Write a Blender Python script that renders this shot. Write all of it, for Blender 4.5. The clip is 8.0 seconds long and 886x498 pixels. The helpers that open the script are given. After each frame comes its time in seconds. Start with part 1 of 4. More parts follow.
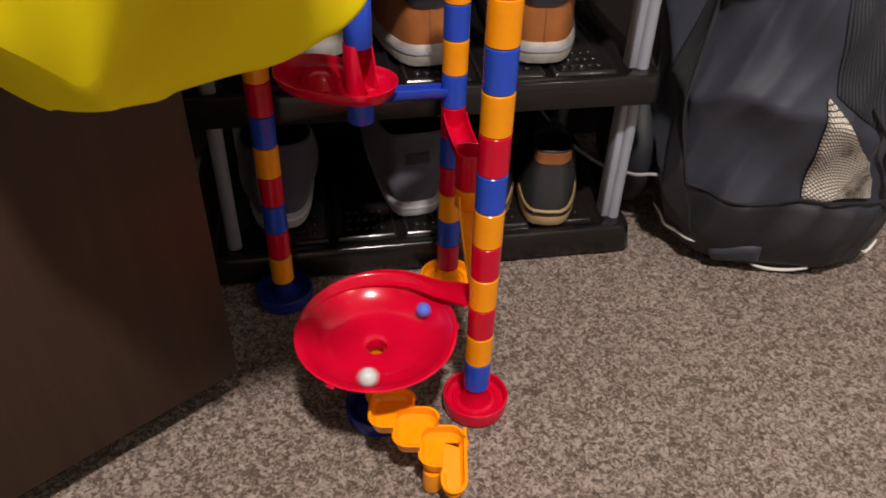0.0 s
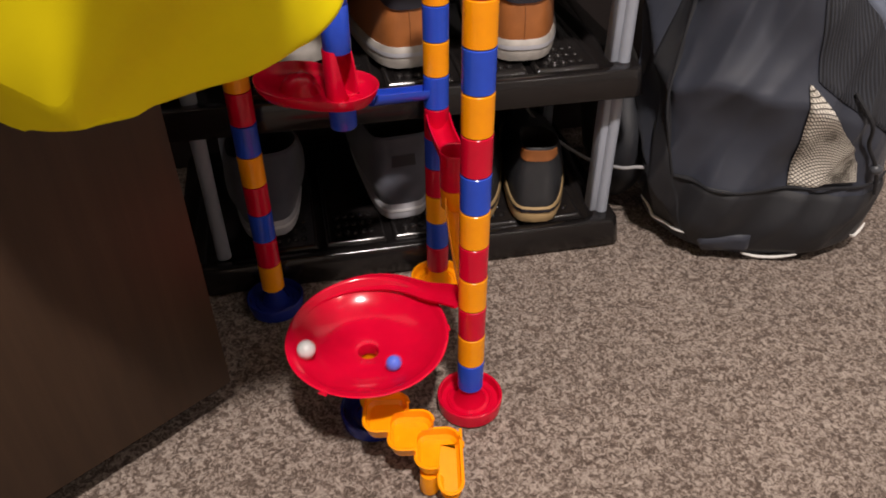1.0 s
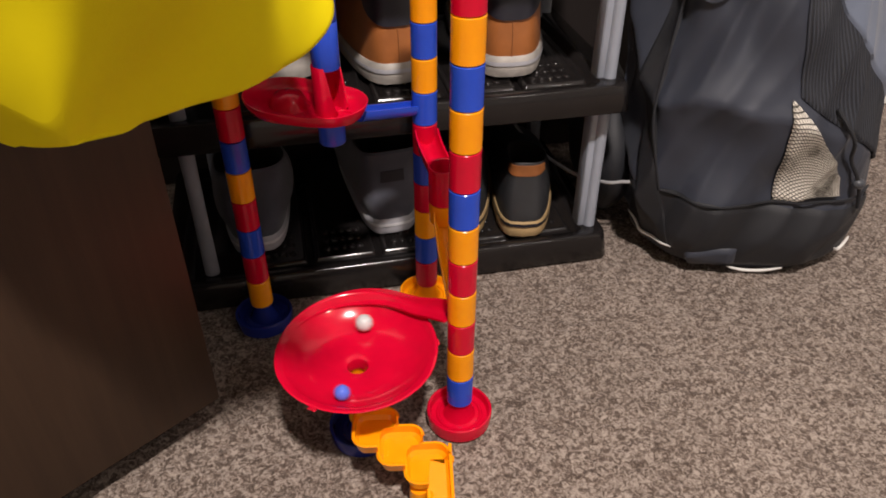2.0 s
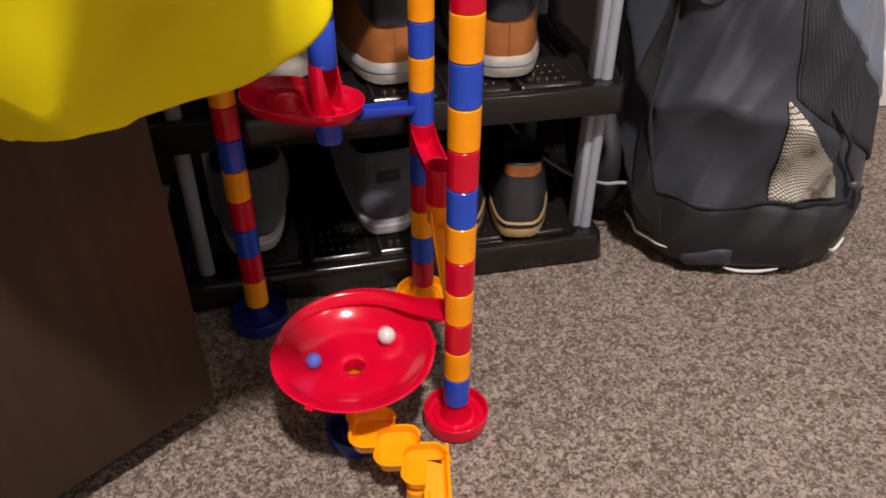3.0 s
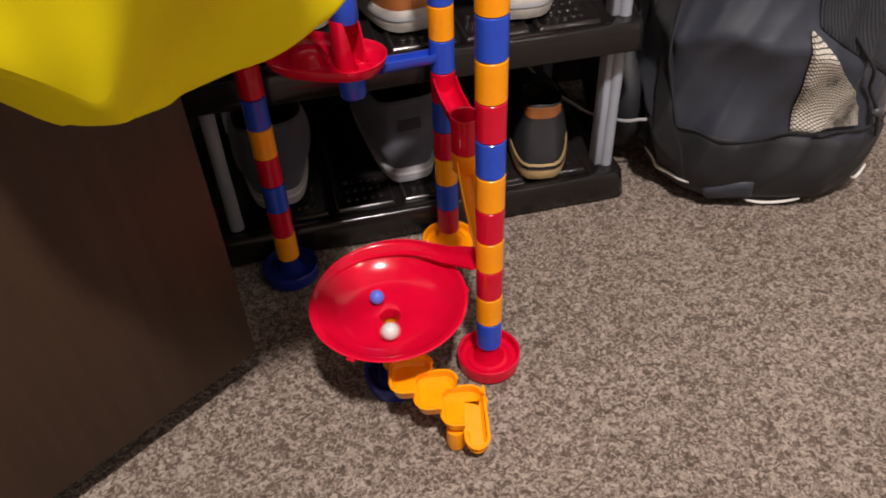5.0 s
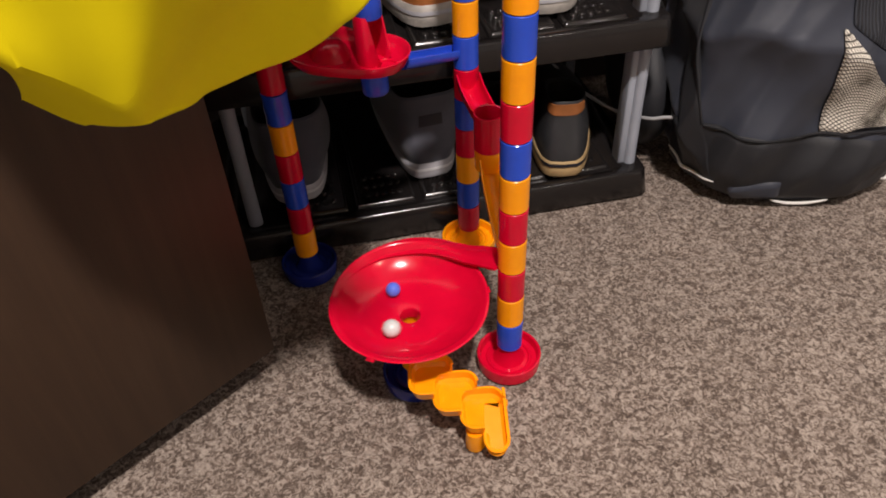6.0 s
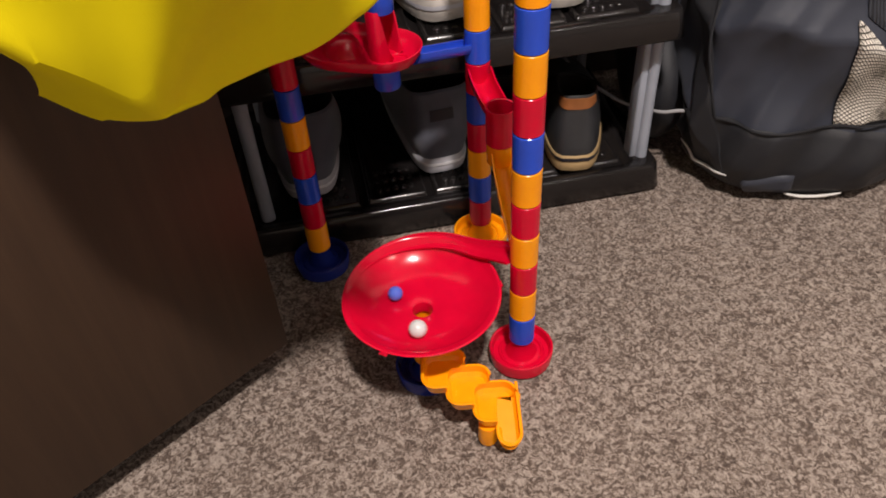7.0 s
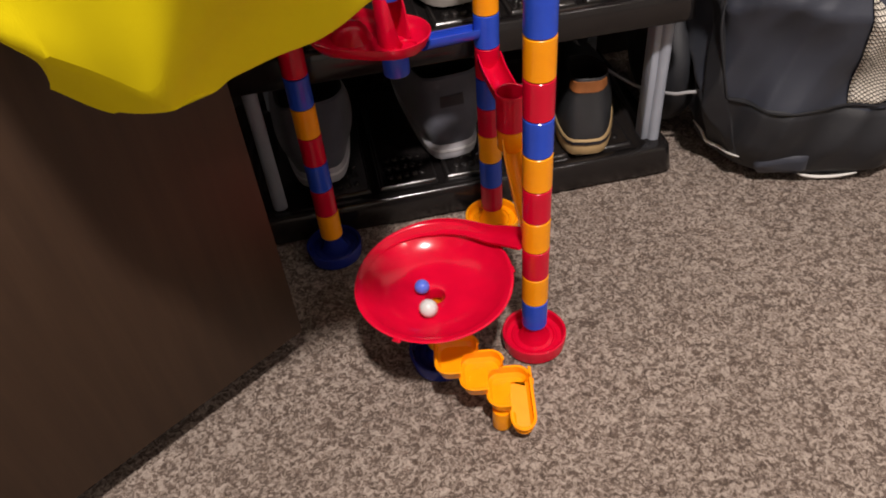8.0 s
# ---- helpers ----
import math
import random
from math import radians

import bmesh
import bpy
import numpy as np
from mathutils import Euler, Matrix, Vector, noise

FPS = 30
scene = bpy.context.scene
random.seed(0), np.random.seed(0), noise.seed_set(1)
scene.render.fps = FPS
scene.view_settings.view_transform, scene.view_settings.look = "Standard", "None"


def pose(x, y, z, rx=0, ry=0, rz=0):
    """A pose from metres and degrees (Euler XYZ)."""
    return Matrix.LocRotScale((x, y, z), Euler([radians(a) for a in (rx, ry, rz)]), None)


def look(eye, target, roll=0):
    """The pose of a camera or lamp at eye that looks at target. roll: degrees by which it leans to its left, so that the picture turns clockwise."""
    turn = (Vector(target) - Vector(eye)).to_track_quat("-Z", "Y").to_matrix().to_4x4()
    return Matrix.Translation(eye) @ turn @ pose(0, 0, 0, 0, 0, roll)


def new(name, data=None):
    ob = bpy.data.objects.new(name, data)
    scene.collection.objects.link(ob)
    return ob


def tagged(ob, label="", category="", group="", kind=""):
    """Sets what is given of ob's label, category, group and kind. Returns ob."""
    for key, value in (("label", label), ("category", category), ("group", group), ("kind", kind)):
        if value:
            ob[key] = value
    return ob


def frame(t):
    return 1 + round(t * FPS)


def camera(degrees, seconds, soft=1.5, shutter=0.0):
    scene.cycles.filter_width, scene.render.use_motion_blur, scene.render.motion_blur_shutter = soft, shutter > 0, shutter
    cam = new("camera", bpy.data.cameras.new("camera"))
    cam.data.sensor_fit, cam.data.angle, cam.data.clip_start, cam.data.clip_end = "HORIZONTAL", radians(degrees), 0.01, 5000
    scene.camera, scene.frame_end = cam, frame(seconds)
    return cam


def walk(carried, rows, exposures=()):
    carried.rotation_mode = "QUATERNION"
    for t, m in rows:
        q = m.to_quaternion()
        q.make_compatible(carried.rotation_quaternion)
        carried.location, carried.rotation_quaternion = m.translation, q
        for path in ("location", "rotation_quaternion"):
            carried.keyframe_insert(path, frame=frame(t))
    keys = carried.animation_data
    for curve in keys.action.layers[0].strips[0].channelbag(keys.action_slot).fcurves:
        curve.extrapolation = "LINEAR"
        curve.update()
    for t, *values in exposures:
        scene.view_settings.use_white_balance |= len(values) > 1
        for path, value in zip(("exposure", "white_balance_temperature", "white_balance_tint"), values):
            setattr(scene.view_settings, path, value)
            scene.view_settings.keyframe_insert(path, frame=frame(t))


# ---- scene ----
cam = camera(61.2, 8.0, soft=1.8, shutter=0.5)
PATH = [
    (0, (-0.054, -0.499, 0.576), (0.001, 1.087, -0.64), 1.9),
    (0.5, (-0.054, -0.503, 0.577), (-0.001, 1.083, -0.64), 0.5),
    (1, (-0.047, -0.497, 0.578), (0.02, 1.087, -0.641), -0.2),
    (1.5, (-0.047, -0.499, 0.581), (0.037, 1.097, -0.621), -0.1),
    (3, (-0.051, -0.5, 0.575), (0.066, 1.112, -0.604), 0.7),
    (3.5, (-0.052, -0.501, 0.576), (0.07, 1.112, -0.6), 0.6),
    (4, (-0.051, -0.5, 0.575), (0.07, 1.096, -0.625), 0.2),
    (4.5, (-0.051, -0.499, 0.575), (0.07, 1.077, -0.649), -0.7),
    (4.7, (-0.061, -0.502, 0.595), (0.044, 1.018, -0.702), -1.8),
    (6, (-0.074, -0.487, 0.595), (-0.034, 1.002, -0.739), -2.8),
    (6.5, (-0.074, -0.487, 0.595), (-0.053, 0.998, -0.744), -3.3),
    (7, (-0.076, -0.489, 0.595), (-0.064, 0.994, -0.746), -3.7),
    (7.5, (-0.076, -0.487, 0.596), (-0.081, 0.986, -0.758), -4.6),
    (8, (-0.075, -0.489, 0.596), (-0.1, 0.97, -0.772), -5.5),
]
walk(cam, [(t, look(eye, target, roll)) for t, eye, target, roll in PATH], exposures=[(0, -0.2), (0.5, -0.14), (1.5, 0.0), (8, 0.0)])


# ---- light and world ----
world = bpy.data.worlds.new("room_world")
scene.world = world
world.use_nodes = True
world.node_tree.nodes["Background"].inputs[0].default_value = (0.9, 0.85, 0.8, 1)
world.node_tree.nodes["Background"].inputs[1].default_value = 0.05


def area_lamp(name, at, target, size, power, colour):
    d = bpy.data.lights.new(name, "AREA")
    d.shape, d.size, d.energy, d.color = "DISK", size, power, colour
    ob = new(name, d)
    ob.matrix_world = look(at, target)
    return ob


CEILING = 2.4
area_lamp("ceiling_downlight_lamp", (0.15, -1.00, CEILING - 0.03), (0.15, -1.00, 0), 0.17, 82, (1.0, 0.89, 0.835))
area_lamp("ceiling_downlight_lamp_right", (1.35, -1.30, CEILING - 0.03), (1.35, -1.30, 0), 0.17, 7, (1.0, 0.89, 0.835))


# ---- materials ----
def nodes_of(name):
    m = bpy.data.materials.new(name)
    m.use_nodes = True
    nt = m.node_tree
    return m, nt, nt.nodes["Principled BSDF"]


def add(nt, kind, **values):
    n = nt.nodes.new(kind)
    for k, v in values.items():
        n.inputs[k].default_value = v
    return n


def ramp(nt, fac, stops, constant=False):
    r = nt.nodes.new("ShaderNodeValToRGB")
    if constant:
        r.color_ramp.interpolation = "CONSTANT"
    els = r.color_ramp.elements
    while len(els) < len(stops):
        els.new(0.5)
    for e, (p, c) in zip(els, stops):
        e.position, e.color = p, (*c, 1)
    nt.links.new(fac, r.inputs[0])
    return r.outputs[0]


def bump(nt, bsdf, height, strength, distance):
    b = add(nt, "ShaderNodeBump", Strength=strength, Distance=distance)
    nt.links.new(height, b.inputs["Height"])
    nt.links.new(b.outputs[0], bsdf.inputs["Normal"])


def coords(nt, kind="Object"):
    return nt.nodes.new("ShaderNodeTexCoord").outputs[kind]


def noise_at(nt, scale, detail=2.0, rough=0.5, vector=None):
    n = add(nt, "ShaderNodeTexNoise", Scale=scale, Detail=detail, Roughness=rough)
    nt.links.new(vector or coords(nt), n.inputs["Vector"])
    return n.outputs[0]


def mottled(name, colour, rough, spread=0.12, scale=30, fine=400, bump_strength=0.1, metal=0.0, sheen=0.0, coat=0.0, rough_spread=0.1):
    """A surface of one colour with soft blotches, fine grain and uneven gloss."""
    m, nt, b = nodes_of(name)
    big = noise_at(nt, scale, 3)
    lo = tuple(c * (1 - spread) for c in colour)
    hi = tuple(min(1, c * (1 + spread)) for c in colour)
    nt.links.new(ramp(nt, big, [(0.3, lo), (0.7, hi)]), b.inputs["Base Color"])
    small = noise_at(nt, fine, 3)
    mr = add(nt, "ShaderNodeMapRange", **{"To Min": max(0.03, rough - rough_spread), "To Max": min(1, rough + rough_spread)})
    nt.links.new(big, mr.inputs[0])
    nt.links.new(mr.outputs[0], b.inputs["Roughness"])
    b.inputs["Metallic"].default_value = metal
    b.inputs["Sheen Weight"].default_value = sheen
    b.inputs["Coat Weight"].default_value = coat
    if bump_strength:
        bump(nt, b, small, bump_strength, 0.001)
    return m


def plastic(name, colour, rough=0.2):
    m = mottled(name, colour, rough, 0.06, 60, 90, 0.06, rough_spread=0.06)
    b = m.node_tree.nodes["Principled BSDF"]
    b.inputs["Coat Weight"].default_value = 0.2
    b.inputs["Coat Roughness"].default_value = 0.05
    b.inputs["Specular IOR Level"].default_value = 0.35
    b.inputs["Subsurface Weight"].default_value = 0.08
    b.inputs["Subsurface Radius"].default_value = (0.004, 0.002, 0.002)
    return m


RED = plastic("red_plastic", (0.60, 0.002, 0.028), 0.18)
ORANGE = plastic("orange_plastic", (1.0, 0.345, 0.003), 0.25)
BLUE = plastic("blue_plastic", (0.022, 0.075, 0.56))
NAVY = plastic("navy_plastic", (0.011, 0.022, 0.19))
WHITE_BALL = mottled("white_marble", (0.60, 0.61, 0.61), 0.3, 0.04, 80, 300, 0.03)
BLUE_BALL = mottled("blue_marble", (0.10, 0.17, 0.72), 0.15, 0.05, 80, 300, 0.0)
BLACK_PLASTIC = mottled("black_plastic", (0.012, 0.0105, 0.0105), 0.17, 0.2, 14, 500, 0.05, rough_spread=0.06)
GREY_PLASTIC = mottled("grey_plastic", (0.33, 0.36, 0.42), 0.35, 0.08, 25, 500, 0.06)
NYLON = mottled("black_nylon", (0.031, 0.036, 0.052), 0.54, 0.18, 9, 900, 0.15, sheen=0.05)
NYLON_DARK = mottled("black_webbing", (0.0105, 0.0115, 0.0150), 0.60, 0.2, 20, 700, 0.3, sheen=0.02)
NYLON_GREY = mottled("grey_nylon", (0.125, 0.150, 0.205), 0.55, 0.2, 12, 900, 0.25, sheen=0.15)
PIPING = mottled("white_piping", (0.78, 0.77, 0.74), 0.5, 0.06, 60, 500, 0.1)
GREY_CANVAS = mottled("grey_canvas", (0.075, 0.079, 0.104), 0.85, 0.2, 30, 900, 0.35, sheen=0.2)
GREY_SOLE = mottled("pale_grey_rubber", (0.46, 0.46, 0.50), 0.55, 0.1, 40, 400, 0.15)
PALE_WELT = mottled("pale_rubber_edge", (0.74, 0.74, 0.76), 0.5, 0.08, 40, 400, 0.1)
TAN_LEATHER = mottled("tan_leather", (0.36, 0.125, 0.035), 0.42, 0.2, 26, 350, 0.25)
BROWN_LEATHER = mottled("brown_leather", (0.28, 0.10, 0.03), 0.45, 0.2, 26, 350, 0.25)
NAVY_LEATHER = mottled("dark_navy_leather", (0.016, 0.016, 0.024), 0.38, 0.2, 26, 350, 0.2)
CHARCOAL_LEATHER = mottled("charcoal_leather", (0.028, 0.029, 0.032), 0.42, 0.25, 30, 350, 0.25)
WHITE_RUBBER = mottled("white_rubber", (0.44, 0.41, 0.375), 0.6, 0.30, 35, 300, 0.15)
CREAM_SOLE = mottled("tan_crepe_rubber", (0.42, 0.29, 0.14), 0.6, 0.15, 40, 250, 0.3)
DARK_LINING = mottled("black_lining", (0.020, 0.017, 0.017), 0.9, 0.2, 30, 600, 0.2)
WHITE_LEATHER = mottled("white_leather", (0.72, 0.71, 0.70), 0.45, 0.06, 20, 350, 0.15)
LACE = mottled("olive_lace", (0.10, 0.075, 0.03), 0.8, 0.2, 60, 900, 0.3)
WALL_PAINT = mottled("white_wall_paint", (0.74, 0.73, 0.70), 0.75, 0.03, 4, 260, 0.15)
GREIGE_PAINT = mottled("warm_grey_wall_paint", (0.66, 0.64, 0.61), 0.8, 0.04, 4, 260, 0.15)
TRIM_PAINT = mottled("white_trim_paint", (0.80, 0.79, 0.77), 0.4, 0.03, 6, 200, 0.05)
# near-black of the sheet that stands in for shade behind the rack
SHADE_BLACK = mottled("shade_black", (0.020, 0.015, 0.014), 0.6, 0.2, 10, 300, 0.1)
TOGGLE_GREY = mottled("dark_grey_plastic", (0.055, 0.060, 0.070), 0.4, 0.1, 60, 400, 0.05)
CABLE_GREY = mottled("grey_cable", (0.34, 0.34, 0.35), 0.45, 0.05, 60, 400, 0.05)


def yellow_fabric():
    m, nt, b = nodes_of("yellow_fabric")
    big = noise_at(nt, 7, 4)
    nt.links.new(ramp(nt, big, [(0.3, (0.72, 0.59, 0.0012)), (0.7, (0.83, 0.69, 0.002))]), b.inputs["Base Color"])
    b.inputs["Roughness"].default_value = 0.7
    b.inputs["Specular IOR Level"].default_value = 0.2
    weave = noise_at(nt, 900, 2)
    bump(nt, b, weave, 0.12, 0.0008)
    return m


def dark_wood():
    m, nt, b = nodes_of("dark_brown_wood_veneer")
    mp = nt.nodes.new("ShaderNodeMapping")
    mp.inputs["Scale"].default_value = (26, 26, 1.6)
    nt.links.new(coords(nt), mp.inputs["Vector"])
    grain = noise_at(nt, 3.0, 6, 0.6, mp.outputs[0])
    nt.links.new(ramp(nt, grain, [(0.3, (0.034, 0.018, 0.010)), (0.55, (0.043, 0.023, 0.0125)), (0.75, (0.051, 0.028, 0.016))]), b.inputs["Base Color"])
    b.inputs["Roughness"].default_value = 0.55
    b.inputs["Specular IOR Level"].default_value = 0.35
    bump(nt, b, grain, 0.04, 0.0006)
    return m


def carpet_material():
    m, nt, b = nodes_of("speckled_brown_carpet")
    co = coords(nt)
    warp = add(nt, "ShaderNodeTexNoise", Scale=150.0, Detail=1.0)
    nt.links.new(co, warp.inputs["Vector"])
    mixv = nt.nodes.new("ShaderNodeVectorMath")
    mixv.operation = "MULTIPLY_ADD"
    nt.links.new(warp.outputs["Color"], mixv.inputs[0])
    mixv.inputs[1].default_value = (0.005, 0.005, 0.0)
    nt.links.new(co, mixv.inputs[2])
    vor = add(nt, "ShaderNodeTexVoronoi", Scale=370.0)
    nt.links.new(mixv.outputs[0], vor.inputs["Vector"])
    sep = nt.nodes.new("ShaderNodeSeparateColor")
    nt.links.new(vor.outputs["Color"], sep.inputs[0])
    worm = add(nt, "ShaderNodeTexNoise", Scale=168.0, Detail=2.0, Roughness=0.55, Distortion=1.3)
    nt.links.new(co, worm.inputs["Vector"])
    wide = add(nt, "ShaderNodeMapRange", **{"From Min": 0.30, "From Max": 0.70})
    nt.links.new(worm.outputs[0], wide.inputs[0])
    both = nt.nodes.new("ShaderNodeMix")
    both.inputs["Factor"].default_value = 0.30
    nt.links.new(wide.outputs[0], both.inputs["A"])
    nt.links.new(sep.outputs[0], both.inputs["B"])
    speck = ramp(nt, both.outputs["Result"], [(0.14, (0.076, 0.055, 0.044)), (0.37, (0.134, 0.101, 0.082)), (0.51, (0.212, 0.168, 0.140)), (0.66, (0.302, 0.249, 0.211)), (0.88, (0.395, 0.334, 0.287))])
    stain = ramp(nt, noise_at(nt, 5, 4), [(0.3, (0.86, 0.86, 0.86)), (0.7, (1.0, 1.0, 1.0))])
    mul = nt.nodes.new("ShaderNodeMix")
    mul.data_type, mul.blend_type = "RGBA", "MULTIPLY"
    mul.inputs["Factor"].default_value = 1.0
    nt.links.new(speck, mul.inputs["A"])
    nt.links.new(stain, mul.inputs["B"])
    nt.links.new(mul.outputs["Result"], b.inputs["Base Color"])
    b.inputs["Roughness"].default_value = 0.95
    b.inputs["Specular IOR Level"].default_value = 0.15
    b.inputs["Sheen Weight"].default_value = 0.15
    bump(nt, b, noise_at(nt, 700, 3), 0.6, 0.002)
    return m


def mesh_net():
    """Pale content seen through a black diamond net."""
    m, nt, b = nodes_of("net_over_beige_cloth")
    co = coords(nt, "UV")
    lines = []
    for ang in (0.9, -0.9):
        mp = nt.nodes.new("ShaderNodeMapping")
        mp.inputs["Rotation"].default_value = (0, 0, ang)
        mp.inputs["Scale"].default_value = (1.0, 1.5, 1.0)
        nt.links.new(co, mp.inputs["Vector"])
        w = add(nt, "ShaderNodeTexWave", Scale=6.6, Distortion=0.7)
        w.inputs["Detail"].default_value = 1.0
        w.inputs["Detail Scale"].default_value = 1.0
        nt.links.new(mp.outputs[0], w.inputs["Vector"])
        lines.append(w.outputs["Fac"])
    mx = nt.nodes.new("ShaderNodeMath")
    mx.operation = "MAXIMUM"
    nt.links.new(lines[0], mx.inputs[0])
    nt.links.new(lines[1], mx.inputs[1])
    cloth = noise_at(nt, 16, 5, 0.6)
    beige = ramp(nt, cloth, [(0.34, (0.14, 0.125, 0.10)), (0.42, (0.70, 0.66, 0.58)), (0.65, (0.86, 0.82, 0.74))])
    net = ramp(nt, mx.outputs[0], [(0.74, (1, 1, 1)), (0.93, (0.06, 0.055, 0.05))])
    mul = nt.nodes.new("ShaderNodeMix")
    mul.data_type, mul.blend_type = "RGBA", "MULTIPLY"
    mul.inputs["Factor"].default_value = 1.0
    nt.links.new(beige, mul.inputs["A"])
    nt.links.new(net, mul.inputs["B"])
    nt.links.new(mul.outputs["Result"], b.inputs["Base Color"])
    b.inputs["Roughness"].default_value = 0.8
    bump(nt, b, mx.outputs[0], 0.5, 0.001)
    return m


def ribbed():
    """Black stretch cloth with fine upright ribs."""
    m, nt, b = nodes_of("ribbed_black_cloth")
    sep = nt.nodes.new("ShaderNodeSeparateXYZ")
    nt.links.new(coords(nt, "UV"), sep.inputs[0])
    k = nt.nodes.new("ShaderNodeMath")
    k.operation = "MULTIPLY"
    k.inputs[1].default_value = 2 * math.pi * 40
    nt.links.new(sep.outputs[0], k.inputs[0])
    w = nt.nodes.new("ShaderNodeMath")
    w.operation = "SINE"
    nt.links.new(k.outputs[0], w.inputs[0])
    mr = add(nt, "ShaderNodeMapRange", **{"From Min": -1.0, "From Max": 1.0})
    nt.links.new(w.outputs[0], mr.inputs[0])
    nt.links.new(ramp(nt, mr.outputs[0], [(0.2, (0.010, 0.011, 0.015)), (0.8, (0.030, 0.034, 0.045))]), b.inputs["Base Color"])
    b.inputs["Roughness"].default_value = 0.75
    bump(nt, b, mr.outputs[0], 0.6, 0.0015)
    return m


def crumple(m, scale, depth):
    """Adds the sharp small creases of thin coated cloth."""
    nt = m.node_tree
    b = nt.nodes["Principled BSDF"]
    n = add(nt, "ShaderNodeTexNoise", Scale=scale, Detail=3.0, Roughness=0.45, Distortion=0.6)
    n.noise_type = "RIDGED_MULTIFRACTAL"
    nt.links.new(coords(nt), n.inputs["Vector"])
    fine = b.inputs["Normal"].links[0].from_node
    c = add(nt, "ShaderNodeBump", Strength=0.55, Distance=depth)
    nt.links.new(n.outputs[0], c.inputs["Height"])
    nt.links.new(c.outputs[0], fine.inputs["Normal"])


crumple(NYLON, 11, 0.008)
crumple(NYLON_GREY, 9, 0.006)
YELLOW = yellow_fabric()
WOOD = dark_wood()
CARPET = carpet_material()
NET = mesh_net()
RIBBED = ribbed()


# ---- mesh tools ----
def thing(name, m, label, category, group="", kind=""):
    ob = new(name)
    ob.matrix_world = m
    return tagged(ob, label, category, group, kind)


def finish(name, bm, material, smooth=True, sharp=35):
    bmesh.ops.recalc_face_normals(bm, faces=bm.faces)
    me = bpy.data.meshes.new(name)
    if smooth:
        lim = radians(sharp)
        for f in bm.faces:
            f.smooth = True
        for e in bm.edges:
            if len(e.link_faces) == 2 and e.calc_face_angle(0) > lim:
                e.smooth = False
    bm.to_mesh(me)
    bm.free()
    me.materials.append(material)
    return me


def part(name, bm, material, parent, label="", smooth=True, sharp=35):
    ob = new(name, finish(name, bm, material, smooth, sharp))
    ob.parent = parent
    if label:
        tagged(ob, label)
    return ob


def skin(bm, rings, closed=True, cap=(False, False)):
    """Quads between rings of points of equal count."""
    vs = [[bm.verts.new(p) for p in r] for r in rings]
    n = len(rings[0])
    for a, b in zip(vs, vs[1:]):
        for i in range(n if closed else n - 1):
            j = (i + 1) % n
            bm.faces.new((a[i], a[j], b[j], b[i]))
    if cap[0]:
        bm.faces.new(vs[0][::-1])
    if cap[1]:
        bm.faces.new(vs[-1])
    return vs


def circle(cx, cy, z, r, n=32):
    return [(cx + r * math.cos(2 * math.pi * i / n), cy + r * math.sin(2 * math.pi * i / n), z) for i in range(n)]


def turned(bm, profile, cx=0.0, cy=0.0, n=40, loop=False):
    """A body of revolution; profile rows are radius, height. loop: the profile closes on itself."""
    rings = [circle(cx, cy, z, max(r, 1e-4), n) for r, z in profile]
    if loop:
        rings.append(rings[0])
    skin(bm, rings)
    bmesh.ops.remove_doubles(bm, verts=bm.verts, dist=1e-6)


def sweep(bm, path, section, up=(0, 0, 1), cap=True, size=None):
    """A section (rows across, up) carried along a path of points."""
    pts = [Vector(p) for p in path]
    rings = []
    for i, p in enumerate(pts):
        d = (pts[min(i + 1, len(pts) - 1)] - pts[max(i - 1, 0)]).normalized()
        side = d.cross(Vector(up)).normalized()
        top = side.cross(d).normalized()
        k = size[i] if size else 1.0
        rings.append([p + (side * a + top * b) * k for a, b in section])
    skin(bm, rings, True, (cap, cap))


def round_section(r, n=10):
    return [(r * math.cos(2 * math.pi * i / n), r * math.sin(2 * math.pi * i / n)) for i in range(n)]


def smooth_path(points, steps=8):
    """A Catmull-Rom curve through the points."""
    p = [Vector(q) for q in points]
    p = [p[0] * 2 - p[1]] + p + [p[-1] * 2 - p[-2]]
    out = []
    for i in range(1, len(p) - 2):
        for k in range(steps):
            t = k / steps
            a, b, c, d = p[i - 1:i + 3]
            out.append(0.5 * ((2 * b) + (c - a) * t + (2 * a - 5 * b + 4 * c - d) * t * t + (3 * b - a - 3 * c + d) * t ** 3))
    out.append(p[-2])
    return out


def box(bm, x0, x1, y0, y1, z0, z1, bevel=0.0, segments=2, m=None):
    made = bmesh.ops.create_cube(bm, size=1.0)["verts"]
    for v in made:
        v.co = Vector(((x0 + x1) / 2 + v.co.x * (x1 - x0), (y0 + y1) / 2 + v.co.y * (y1 - y0), (z0 + z1) / 2 + v.co.z * (z1 - z0)))
    if bevel:
        edges = list({e for v in made for e in v.link_edges})
        res = bmesh.ops.bevel(bm, geom=edges, offset=bevel, segments=segments, affect="EDGES", profile=0.5)
        made = list({v for f in res["faces"] for v in f.verts} | {v for v in made if v.is_valid})
    if m is not None:
        for v in made:
            v.co = m @ v.co


def rounded_rect(x0, x1, y0, y1, z, r, n=5):
    out = []
    for cx, cy, a0 in ((x1 - r, y1 - r, 0), (x0 + r, y1 - r, 90), (x0 + r, y0 + r, 180), (x1 - r, y0 + r, 270)):
        for i in range(n + 1):
            a = radians(a0 + 90 * i / n)
            out.append((cx + r * math.cos(a), cy + r * math.sin(a), z))
    return out


# ---- room ----
WALL_YAW = 9.0
RACK = pose(0.207, 0.258, 0, 0, 0, WALL_YAW)


